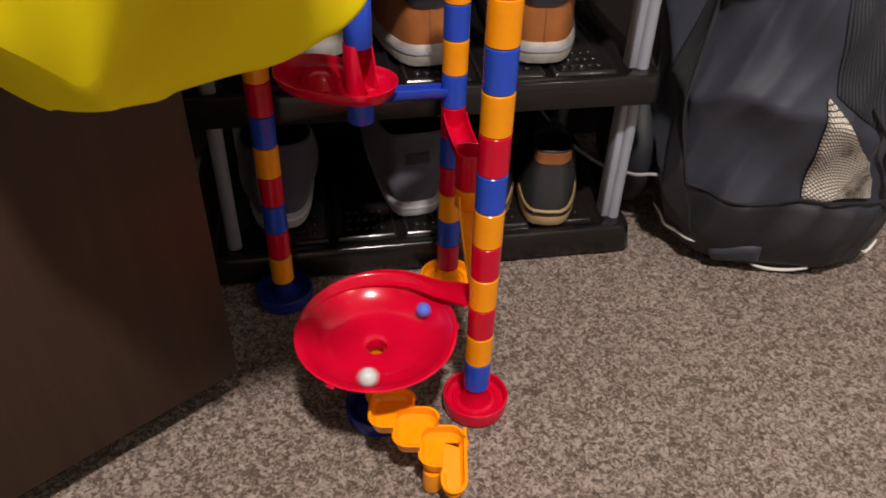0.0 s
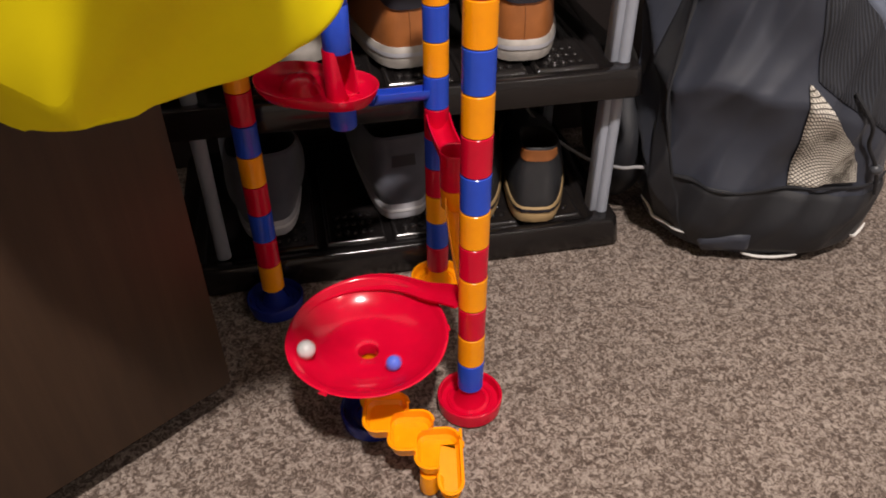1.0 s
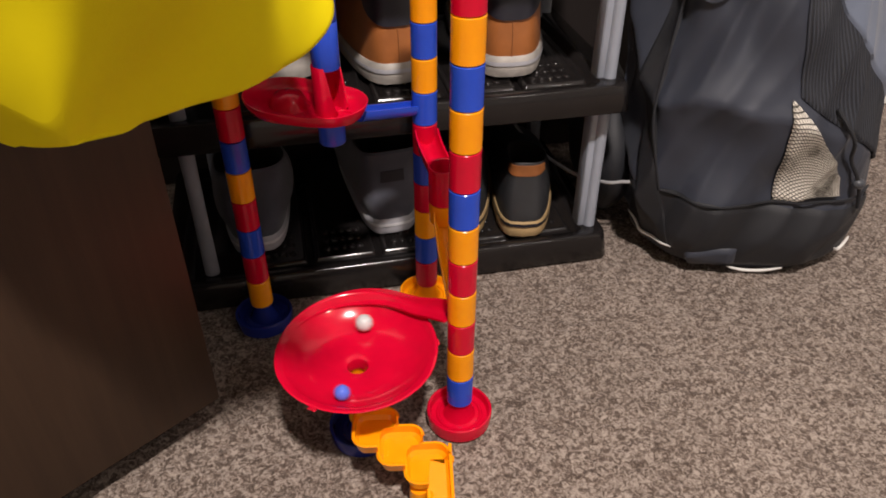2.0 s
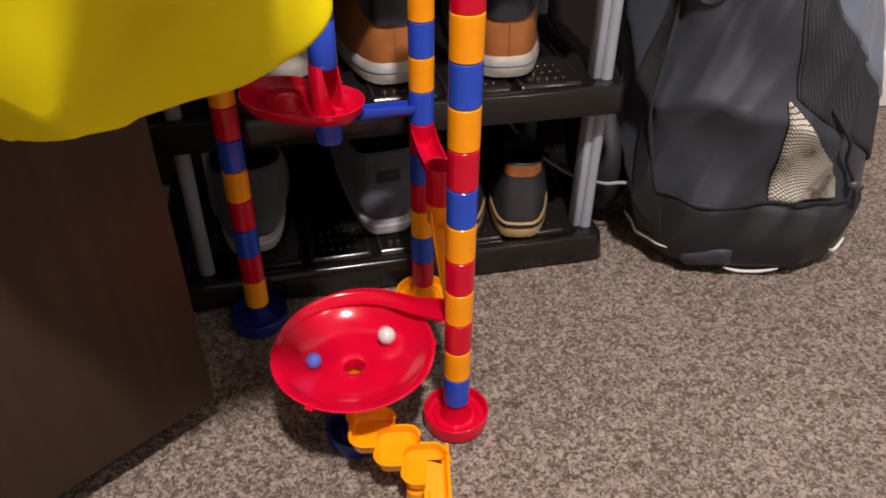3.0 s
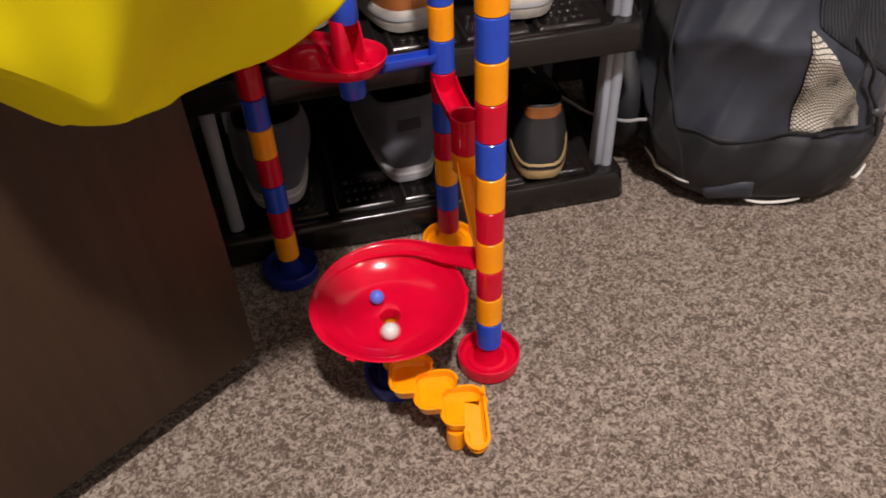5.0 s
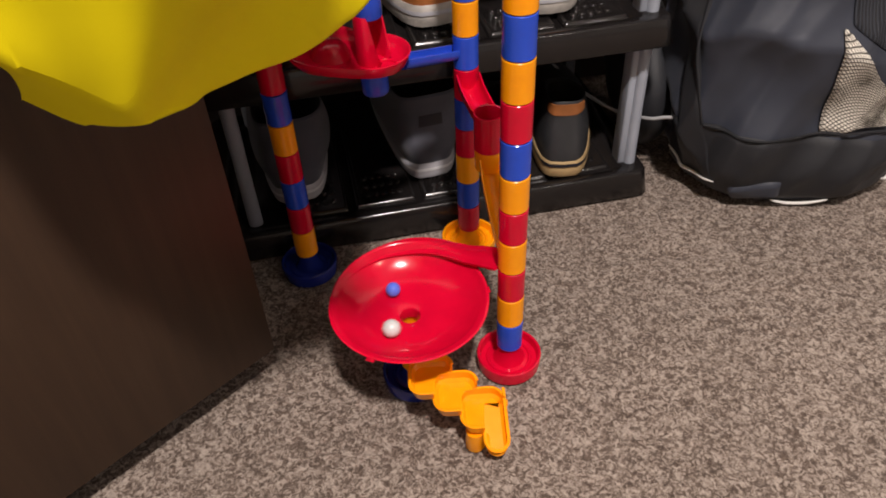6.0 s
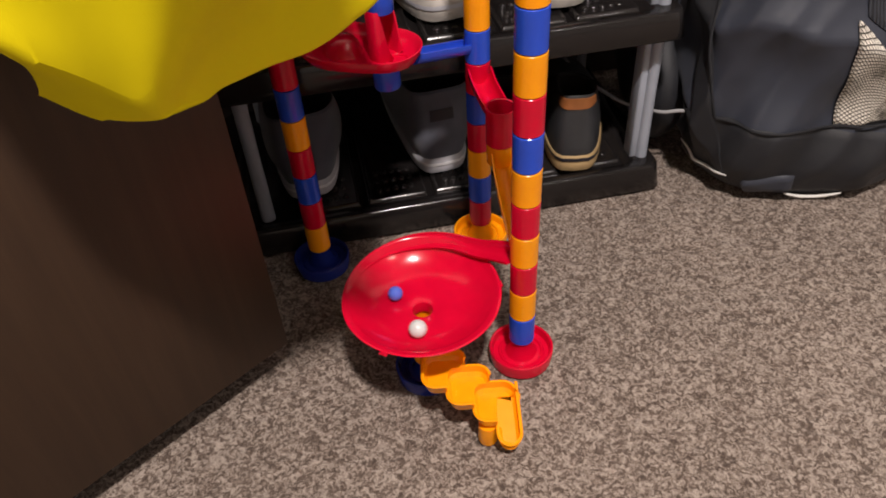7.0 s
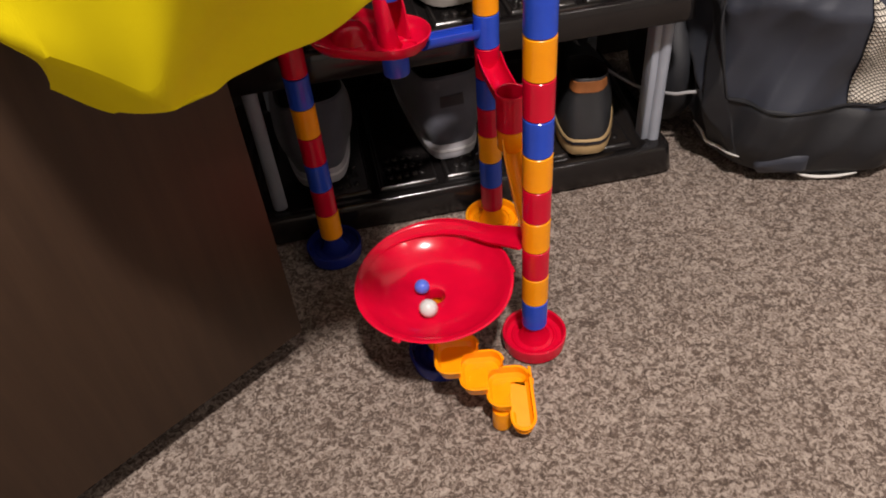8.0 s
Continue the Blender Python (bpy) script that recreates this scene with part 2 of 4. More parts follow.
def room():
    bm = bmesh.new()
    box(bm, -3.4, 3.0, 0.335, 0.455, -0.02, CEILING, m=RACK)
    tagged(new("wall_north", finish("wall_north", bm, WALL_PAINT)), "plain white painted wall behind the shoe rack", "wall", kind="structure")
    for name, x0, x1, y0, y1 in (("wall_east", 2.0, 2.12, -4.0, 0.33), ("wall_west", -2.52, -2.4, -4.0, 0.33), ("wall_south", -2.4, 2.0, -4.0, -3.88)):
        bm = bmesh.new()
        box(bm, x0, x1, y0, y1, -0.02, CEILING, m=RACK)
        tagged(new(name, finish(name, bm, GREIGE_PAINT)), "plain warm grey painted wall of the room", "wall", kind="structure")
    bm = bmesh.new()
    box(bm, -3.4, 3.0, -4.2, 0.5, CEILING, CEILING + 0.1, m=RACK)
    tagged(new("ceiling", finish("ceiling", bm, WALL_PAINT)), "plain white flat ceiling", "ceiling", kind="structure")
    # added black sheet: darkens the white wall where the rack's shade falls
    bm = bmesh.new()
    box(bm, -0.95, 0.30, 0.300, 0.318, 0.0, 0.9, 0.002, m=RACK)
    tagged(new("board", finish("board", bm, SHADE_BLACK)), "added black sheet standing in for the shade between the shoe rack and the wall", "board")
    bm = bmesh.new()
    prof = [(0, 0), (0.014, 0), (0.014, 0.085), (0.010, 0.094), (0.006, 0.098), (0, 0.10)]
    rings = [[RACK @ Vector((x, 0.334 - a, z)) for a, z in prof] for x in (-2.39, 1.99)]
    skin(bm, rings, True, (True, True))
    tagged(new("baseboard", finish("baseboard", bm, TRIM_PAINT)), "white painted baseboard along the wall", "baseboard", kind="structure")
    bm = bmesh.new()
    box(bm, -3.4, 3.0, -4.2, 0.5, -0.06, -0.008, m=RACK)
    tagged(new("floor", finish("floor", bm, CARPET)), "brown speckled carpet floor of the room", "floor", kind="structure")


def carpet():
    """A pile of uneven loops, as one raised sheet."""
    step, x0, x1, y0, y1 = 0.0032, -0.62, 1.12, -0.62, 0.86
    nx, ny = int((x1 - x0) / step), int((y1 - y0) / step)
    rng = np.random.default_rng(4)
    h = rng.random((ny + 1, nx + 1))
    h = (h + np.roll(h, 1, 0) + np.roll(h, 1, 1) * 0.6) / 2.6
    coarse = rng.random((ny // 9 + 3, nx // 9 + 3))
    iy, ix = np.arange(ny + 1) / 9, np.arange(nx + 1) / 9
    fy, fx = (iy % 1)[:, None], (ix % 1)[None, :]
    jy, jx = iy.astype(int)[:, None], ix.astype(int)[None, :]
    soft = (coarse[jy, jx] * (1 - fx) + coarse[jy, jx + 1] * fx) * (1 - fy) + (coarse[jy + 1, jx] * (1 - fx) + coarse[jy + 1, jx + 1] * fx) * fy
    z = -0.0035 + h * 0.0042 + soft * 0.0016 - 0.0022
    gx, gy = np.meshgrid(x0 + np.arange(nx + 1) * step, y0 + np.arange(ny + 1) * step)
    gx = gx + (rng.random(gx.shape) - 0.5) * step * 0.7
    gy = gy + (rng.random(gy.shape) - 0.5) * step * 0.7
    co = np.stack([gx, gy, z], -1).reshape(-1, 3)
    k = (np.arange(ny)[:, None] * (nx + 1) + np.arange(nx)[None, :]).reshape(-1)
    faces = np.stack([k, k + 1, k + nx + 2, k + nx + 1], -1)
    me = bpy.data.meshes.new("carpet")
    me.from_pydata(co.tolist(), [], faces.tolist())
    me.shade_smooth()
    me.materials.append(CARPET)
    tagged(new("carpet", me), "brown and beige speckled loop pile carpet", "carpet", kind="structure")


# ---- dark cabinet ----
def cabinet():
    c = thing("cabinet", pose(-0.230, 0.005, 0, 0, 0, 43.2), "dark brown wood veneer cabinet standing on the carpet", "cabinet")
    H, B, D, W = 0.47, 0.038, 0.42, 0.62
    bm = bmesh.new()
    box(bm, -W, 0, 0, 0.018, B, H, 0.0012)
    part("side_panel", bm, WOOD, c)
    bm = bmesh.new()
    box(bm, -0.018, -0.001, 0.0185, D, B, H, 0.0012)
    part("end_panel", bm, WOOD, c)
    bm = bmesh.new()
    box(bm, -W, -0.0185, D - 0.018, D, B, H, 0.0012)
    part("back_panel", bm, WOOD, c)
    bm = bmesh.new()
    box(bm, -W, -W + 0.017, 0.0185, D - 0.0185, B, H, 0.0012)
    part("end_panel", bm, WOOD, c)
    bm = bmesh.new()
    box(bm, -W - 0.004, 0.004, -0.004, D + 0.004, H + 0.0005, H + 0.02, 0.002)
    part("top", bm, WOOD, c)
    bm = bmesh.new()
    box(bm, -W + 0.018, -0.0185, 0.0185, D - 0.0185, B + 0.001, B + 0.017)
    part("bottom_panel", bm, WOOD, c)
    for x in (-W + 0.03, -0.07):
        for y in (0.04, D - 0.08):
            bm = bmesh.new()
            turned(bm, [(0, -0.002), (0.018, -0.002), (0.018, B + 0.0008), (0, B + 0.0008)], x + 0.02, y + 0.02, 20)
            part("foot", bm, BLACK_PLASTIC, c)


# ---- yellow bag ----
def yellow_bag():
    bag = thing("fabric_bag", pose(0, 0, 0), "bright yellow fabric bag slumped over the cabinet's edge", "bag")
    # lower seam: the pinched corner, the long hem, the far side on the cabinet, the folded gusset
    low = [(-0.199, -0.184, 0.411), (-0.190, -0.126, 0.386), (-0.155, -0.102, 0.386), (-0.111, -0.069, 0.393), (-0.083, -0.008, 0.412), (-0.110, 0.060, 0.47),
           (-0.18, 0.140, 0.498), (-0.29, 0.09, 0.498), (-0.335, -0.02, 0.498), (-0.285, -0.090, 0.455), (-0.286, -0.122, 0.3950), (-0.2397, -0.1587, 0.3970)]
    c = Vector((-0.22, -0.03, 0))
    mid, high, top = [], [], []
    for k, (x, y, z) in enumerate(low):
        out = (Vector((x, y, 0)) - c).normalized()
        mid.append(Vector((x, y, z + 0.05)) + out * 0.013)
        high.append(Vector((x, y, 0.56)) + out * 0.014)
        top.append(c + out * 0.12 + Vector((0, 0, 0.66)))
    # the crease above the gusset
    for k, p in ((0, (-0.198, -0.194, 0.4195)), (4, (-0.108, -0.012, 0.455)), (1, (-0.186, -0.136, 0.425)), (11, (-0.2253, -0.1760, 0.4310)), (10, (-0.2475, -0.1795, 0.4436)), (9, (-0.2900, -0.2000, 0.4750))):
        mid[k] = Vector(p)
    # unseen upper bulge, pushed out so that it shades the carpet and dish edge
    for k, p in ((0, (-0.140, -0.248, 0.60)), (1, (-0.040, -0.245, 0.61)), (2, (-0.080, -0.135, 0.585)), (3, (-0.125, -0.070, 0.56)), (4, (-0.135, 0.010, 0.55)), (11, (-0.228, -0.196, 0.57)), (10, (-0.262, -0.192, 0.57)), (9, (-0.318, -0.170, 0.57))):
        high[k] = Vector(p)
    n = len(low)
    inner = []
    for x, y, z in low:
        p = Vector((x, y, z))
        inner.append(p + (Vector((c.x, c.y, 0.515)) - p) * 0.35)
    bm = bmesh.new()
    pinch = bm.verts.layers.float.new("crease_vert")
    crease = bm.edges.layers.float.new("crease_edge")
    vs = skin(bm, [inner, low, mid, high, top], True, (False, True))
    ctr = bm.verts.new((c.x, c.y, 0.51))
    for i in range(n):
        bm.faces.new((ctr, vs[0][(i + 1) % n], vs[0][i]))
    gusset = {vs[1][k] for k in (0, 10, 11)} | {vs[2][k] for k in (0, 10, 11)}
    for f in bm.faces:
        f.material_index = int(all(v in gusset for v in f.verts))
    for ring, edges in ((1, ((0, 0.6), (1, 0.35), (2, 0.4), (3, 0.5), (4, 0.3), (10, 1.0), (11, 0.8))), (2, ((11, 0.6), (10, 0.9), (9, 0.6)))):
        for i, w in edges:
            bm.edges.get((vs[ring][i], vs[ring][(i + 1) % n]))[crease] = w
    for v, w in ((vs[1][0], 0.5), (vs[2][0], 0.2), (vs[1][10], 1.0), (vs[2][10], 0.8), (vs[1][11], 0.3), (vs[1][4], 0.4), (vs[3][1], 0.55)):
        v[pinch] = w
    bm.edges.get((vs[1][0], vs[2][0]))[crease] = 0.35
    bm.edges.get((vs[1][10], vs[2][10]))[crease] = 1.0
    raw = part("body", bm, YELLOW, bag, sharp=180)
    raw.data.materials.append(YELLOW)
    sub = raw.modifiers.new("soft", "SUBSURF")
    sub.levels = sub.render_levels = 4
    tex = bpy.data.textures.new("folds", "CLOUDS")
    tex.noise_scale, tex.noise_depth = 0.10, 1
    dis = raw.modifiers.new("folds", "DISPLACE")
    dis.texture, dis.strength, dis.mid_level, dis.texture_coords = tex, 0.010, 0.5, "LOCAL"
    # the soft shape, parted along the crease into the body and its gusset
    whole = bpy.data.meshes.new_from_object(raw.evaluated_get(bpy.context.evaluated_depsgraph_get()))
    bpy.data.objects.remove(raw)
    for name, keep, label in (("body", 0, ""), ("gusset", 1, "folded yellow bottom gusset")):
        bm = bmesh.new()
        bm.from_mesh(whole)
        bmesh.ops.delete(bm, geom=[f for f in bm.faces if f.material_index != keep], context="FACES")
        for f in bm.faces:
            f.material_index = 0
        part(name, bm, YELLOW, bag, label, sharp=180)


# ---- shoe rack ----
RW, RD = 0.490, 0.275


def shelf(rack, z0, z1):
    """A tray of black plastic with a skirt, a sunk floor and raised dimpled pads."""
    bm = bmesh.new()
    x0, x1, y0, y1 = -RW - 0.05, 0.0, 0.0, RD
    s = 0.004
    rings = [rounded_rect(x0 + 0.004, x1 - 0.004, y0 + 0.004, y1 - 0.004, z0 + 0.002, 0.010),
             rounded_rect(x0 - s + 0.002, x1 + s - 0.002, y0 - s + 0.002, y1 + s - 0.002, z0, 0.012),
             rounded_rect(x0 - s, x1 + s, y0 - s, y1 + s, z0 + 0.002, 0.014),
             rounded_rect(x0, x1, y0, y1, z1 - 0.003, 0.014),
             rounded_rect(x0 + 0.001, x1 - 0.001, y0 + 0.001, y1 - 0.001, z1 - 0.001, 0.014),
             rounded_rect(x0 + 0.003, x1 - 0.003, y0 + 0.003, y1 - 0.003, z1, 0.013),
             rounded_rect(x0 + 0.030, x1 - 0.030, y0 + 0.012, y1 - 0.012, z1, 0.008),
             rounded_rect(x0 + 0.033, x1 - 0.033, y0 + 0.015, y1 - 0.015, z1 - 0.008, 0.006)]
    skin(bm, rings, True, (True, True))
    tray = part("shelf", bm, BLACK_PLASTIC, rack, sharp=70)
    n = 5
    w = (RW - 0.076) / n
    for i in range(n):
        a = -RW + 0.038 + i * w
        bm = bmesh.new()
        zt = z1 - 0.0015
        skin(bm, [rounded_rect(a + 0.004, a + w - 0.004, y0 + 0.024, y1 - 0.024, z1 - 0.0079, 0.003),
                  rounded_rect(a + 0.006, a + w - 0.006, y0 + 0.026, y1 - 0.026, zt, 0.003),
                  rounded_rect(a + 0.009, a + w - 0.009, y0 + 0.029, y1 - 0.029, zt, 0.003),
                  rounded_rect(a + 0.010, a + w - 0.010, y0 + 0.030, y1 - 0.030, zt - 0.0015, 0.003)], True, (False, True))
        for u in range(5):
            for v in range(3):
                turned(bm, [(0.0042, zt - 0.0016), (0.0038, zt - 0.0004), (0.002, zt), (0.0002, zt)], a + w * (0.26 + u * 0.12), y0 + 0.045 + v * 0.018, 10)
        part("pad", bm, BLACK_PLASTIC, tray, sharp=75)


def rack():
    r = thing("shoe_rack", RACK, "black plastic shoe rack with grey posts against the wall", "shoe rack")
    for z0, z1 in ((0.0, 0.036), (0.204, 0.236), (0.404, 0.436)):
        shelf(r, z0, z1)
    for za, zb in ((0.033, 0.206), (0.232, 0.406)):
        for sx in (-1, 1):
            x = -0.016 if sx > 0 else -RW + 0.006
            for y, sy in ((0.026, 1), (RD - 0.026, -1)):
                bm = bmesh.new()
                sec = [((0.0075 if sx > 0 else 0.0085) * math.cos(a), 0.0075 * math.sin(a)) for a in [radians(30 * k) for k in range(12)]]
                skin(bm, [[(x + a, y + b, za) for a, b in sec], [(x + a * 0.93, y + b * 0.93, (za + zb) / 2) for a, b in sec], [(x + a, y + b, zb) for a, b in sec]], True, (True, True))
                if sx > 0:
                    box(bm, x - 0.0135, x, y - 0.001, y + 0.003, za, zb, 0.0006)
                    box(bm, x - 0.0145, x - 0.0115, min(y, y + sy * 0.02), max(y, y + sy * 0.02), za, zb, 0.0006)
                part("post", bm, GREY_PLASTIC, r, "grey plastic post")


# ---- shoes ----
def foot_ring(y0, y1, w, z, lift=0.0, n=36, heel=0.78, square=0.57):
    """A foot-shaped outline from the heel y0 to the toe y1."""
    out = []
    for i in range(n):
        a = 2 * math.pi * i / n - math.pi / 2
        u = 0.5 + 0.5 * math.sin(a)
        k = heel + (1 - heel) * (3 * u * u - 2 * u ** 3) if u < 0.7 else heel + (1 - heel) * (3 * 0.49 - 2 * 0.343) + 0.0 * u
        c = math.cos(a)
        c = math.copysign(abs(c) ** (0.72 if u > 0.5 else square), c)
        bend = 0.006 * math.sin(math.pi * u)
        out.append((w * 0.5 * k * c * 1.1 + bend, y0 + (y1 - y0) * u, z + lift * (1 - u) ** 2))
    return out


def shoe(m, name, label, upper, sole, lining, L=0.285, W=0.098, sole_h=0.026, collar=0.095, tab=None, tab_label="", welt=None, cap=None, laces=False, tab_curve=0.0, tab_at=(0.84, 0.90, 0.95, 1.0), tab_wide=6, tread=1.0, heel=0.85, square=0.62, squeeze=0.10, welt_at=(0.62, 0.78)):
    s = thing(name, m, label, "shoe")

    def ring(*a):
        return foot_ring(*a[:5], a[5] if len(a) > 5 else 36, heel, square) if len(a) > 4 else foot_ring(*a, 0.0, 36, heel, square)
    bm = bmesh.new()
    skin(bm, [ring(0.010, L - 0.014, W * tread * 0.93, 0.0), ring(0.002, L - 0.002, W * tread * 1.0, 0.003), ring(0.0, L, W * tread * 1.03, sole_h * 0.45),
              ring(0.001, L - 0.001, W * tread * 1.03, sole_h * 0.8, 0.003), ring(0.004, L - 0.004, W * tread * 0.99, sole_h, 0.003), ring(0.010, L - 0.010, W * tread * 0.9, sole_h, 0.003)], True, (True, True))
    so = part("sole", bm, sole, s)
    if welt:
        bm = bmesh.new()
        za, zb = sole_h * welt_at[0], sole_h * welt_at[1]
        skin(bm, [ring(-0.0008, L + 0.0008, W * tread * 1.045, za, 0.002), ring(-0.001, L + 0.001, W * tread * 1.05, (za + zb) / 2, 0.0025), ring(-0.0008, L + 0.0008, W * tread * 1.045, zb, 0.003)])
        part("welt", bm, welt, so)
    h = collar - sole_h
    levels = [(0.005, L - 0.006, 0.97 * tread, 0.0), (0.003, L - 0.012, 0.97 * (0.35 + 0.65 * tread), 0.18), (0.004, L - 0.030, 0.94, 0.36), (0.007, L - 0.075, 0.88, 0.55), (0.010, L - 0.125, 0.80, 0.75), (0.011, L - 0.150, 0.74, 0.90), (0.010, L - 0.158, 0.72, 1.0)]
    levels = [(y0 + 0.05 * squeeze * z, y1, w * (1 - squeeze * z), z) for y0, y1, w, z in levels]
    rings = [ring(y0, y1, W * w, sole_h - 0.002 + h * z, 0.012 * z * z) for y0, y1, w, z in levels]
    y0, y1 = levels[-1][0], levels[-1][1]
    rings.append(ring(y0 + 0.002, y1 - 0.002, W * 0.69 * (1 - squeeze), collar + 0.0008, 0.012))
    bm = bmesh.new()
    skin(bm, rings)
    up = part("upper", bm, upper, s)
    bm = bmesh.new()
    skin(bm, [rings[-1], ring(y0 + 0.005, y1 - 0.005, W * 0.63 * (1 - squeeze), collar - 0.002, 0.012), ring(y0 + 0.006, y1 - 0.004, W * 0.62 * (1 - squeeze), sole_h + 0.012)], True, (False, True))
    part("lining", bm, lining, up)

    def at_height(z):
        for (a, b) in zip(levels, levels[1:]):
            if a[3] <= z <= b[3]:
                t = (z - a[3]) / (b[3] - a[3])
                return [p + (q - p) * t for p, q in zip(a, b)]

    def heel_ring(z, off):
        v = at_height(z)
        return ring(v[0] - off, v[1] + off, W * v[2] + 2 * off, sole_h - 0.002 + h * z, 0.012 * z * z, 72)

    def wrap(zs, u_max, off, mat, pname, lab, curve=0.0):
        """A patch laid round the heel; curve lifts its lower edge towards the sides."""
        bm = bmesh.new()
        cols = list(range(-u_max, u_max + 1))
        rs = []
        for z in zs:
            row = []
            for c in cols:
                ze = 1 - (1 - z) * (1 - curve * (c / u_max) ** 2)
                row.append(Vector(heel_ring(min(1.0, ze), off)[c]))
            rs.append(row)
        inner = [[p + Vector((-0.03 * p.x, 0.003, 0)) for p in r] for r in rs]
        skin(bm, [inner[0]] + rs + [inner[-1]], False)
        part(pname, bm, mat, up, lab)

    if tab:
        wrap(tab_at, tab_wide, 0.0012, tab, "heel_tab", tab_label, tab_curve)
    if cap:
        wrap((0.52, 0.58, 0.68, 0.8, 0.9, 1.0), 15, 0.0026, cap, "heel_counter", "dark padded heel counter", 0.85)
        bm = bmesh.new()
        sweep(bm, [Vector(heel_ring(k / 20, 0.0)[0]) + Vector((0, -0.0002, 0)) for k in range(1, 11)], round_section(0.0007, 6), up=(0, -1, 0.2))
        part("seam", bm, BROWN_LEATHER, up)
    if laces:
        for k, (sx, e) in enumerate(((1, 0.06), (-1, 0.04))):
            bm = bmesh.new()
            sweep(bm, smooth_path([(sx * 0.01, 0.13, collar), (sx * 0.045, 0.11, collar + 0.01), (sx * 0.058, 0.085, collar - 0.03), (sx * 0.055, 0.07, sole_h + e)]), round_section(0.0016, 6))
            part("lace", bm, LACE, up)
    return s


def shoes():
    def at(x, y, z, turn=0.0):
        return pose(x, y, z, 0, 0, WALL_YAW + turn)
    low, high = 0.0348, 0.2348
    shoe(at(-0.224, 0.236, low, 3), "sneaker", "charcoal grey canvas sneaker with pale grey sole, on the rack", GREY_CANVAS, GREY_SOLE, DARK_LINING, welt=PALE_WELT, collar=0.102, sole_h=0.020, L=0.262, W=0.098, tread=0.80, heel=0.95, square=0.48, squeeze=-0.12)
    shoe(at(-0.060, 0.270, low, 5), "sneaker", "charcoal grey canvas sneaker with pale grey sole, on the rack", GREY_CANVAS, GREY_SOLE, DARK_LINING, welt=PALE_WELT, collar=0.104, sole_h=0.020, L=0.255, W=0.098, heel=0.95, square=0.48, squeeze=-0.12, tab=NAVY_LEATHER, tab_label="small black heel patch", tab_at=(0.64, 0.69, 0.74, 0.78), tab_wide=1, tread=0.80)
    for x, y, t in ((0.020, 0.254, -10), (0.098, 0.252, -12)):
        shoe(at(x, y, low, t), "loafer", "charcoal leather loafer with brown heel tab and tan sole", CHARCOAL_LEATHER, CREAM_SOLE, DARK_LINING, collar=0.083, sole_h=0.020, L=0.262, W=0.084, tread=0.92, heel=0.92, square=0.52, squeeze=0.24, welt_at=(0.82, 1.0), tab_wide=10, tab_curve=0.3, tab_at=(0.84, 0.89, 0.95, 1.0),
             tab=BROWN_LEATHER, tab_label="brown leather heel tab", welt=NAVY_LEATHER)
    for x, y, t in ((-0.047, 0.268, 5), (0.076, 0.280, -4)):
        shoe(at(x, y, high, t), "leather_shoe", "tan leather lace-up shoe with a white rubber sole", TAN_LEATHER, WHITE_RUBBER, DARK_LINING, collar=0.102, sole_h=0.023, L=0.255, W=0.102,
             cap=NAVY_LEATHER, laces=True, welt=GREY_SOLE)
    shoe(at(-0.168, 0.285, high, 2), "sneaker", "white leather sneaker on the upper shelf of the rack", WHITE_LEATHER, WHITE_RUBBER, DARK_LINING, collar=0.085, sole_h=0.027, L=0.245)


# ---- marble run ----
PITCH, Z0, TUBE_R = 0.0345, 0.0285, 0.0125
COLOURS = {"r": RED, "o": ORANGE, "b": BLUE, "n": NAVY}
TUBE = {}


def tube(run, colour, x, y, k):
    if colour not in TUBE:
        bm = bmesh.new()
        r, h = TUBE_R, PITCH
        turned(bm, [(r - 0.002, 0.0006), (r - 0.0006, 0.0004), (r, 0.0011), (r + 0.0001, h - 0.0009), (r - 0.0006, h - 0.0003), (r - 0.002, h - 0.0003), (r - 0.0022, h - 0.002), (r - 0.0022, 0.002)], n=40, loop=True)
        TUBE[colour] = finish("tube", bm, COLOURS[colour])
    ob = new("tube", TUBE[colour])
    ob.parent = run
    ob.location = (x, y, Z0 + k * PITCH)
    return ob


def base(run, material, x, y, label):
    bm = bmesh.new()
    turned(bm, [(0.0005, 0.004), (0.026, 0.004), (0.0295, 0.0), (0.031, 0.001), (0.0322, 0.012), (0.0318, 0.0155), (0.0305, 0.0165), (0.029, 0.0155), (0.0275, 0.008),
                (0.0230, 0.0078), (0.0218, 0.0096), (0.0204, 0.0096), (0.0192, 0.0078), (0.0160, 0.0086), (0.0138, 0.0125), (0.0105, 0.0225), (0.0100, 0.033), (0.0085, 0.033), (0.0005, 0.030)], x, y, 48)
    part("base", bm, material, run, label)


def trough(w, h, t):
    """The section of an open channel: outer width w, wall height h, thickness t."""
    o, i = w / 2, w / 2 - t
    e = min(h, o)
    arc = [radians(180 + 22.5 * k) for k in range(9)]
    outer = [(o * math.cos(a), e + e * math.sin(a)) for a in arc]
    inner = [(i * math.cos(a), e + (e - t) * math.sin(a)) for a in reversed(arc)]
    return [(-o, h + 0.0002)] + outer + [(o, h + 0.0002), (i, h + 0.0002)] + inner + [(-i, h + 0.0002)]


DISH = (-0.0945, -0.0125)
DISH_Z = 0.0915


def bowl(r):
    return DISH_Z - 0.0005 + 0.0035 * (r / 0.07) + 0.019 * max(0.0, (r - 0.03) / 0.04) ** 2.4


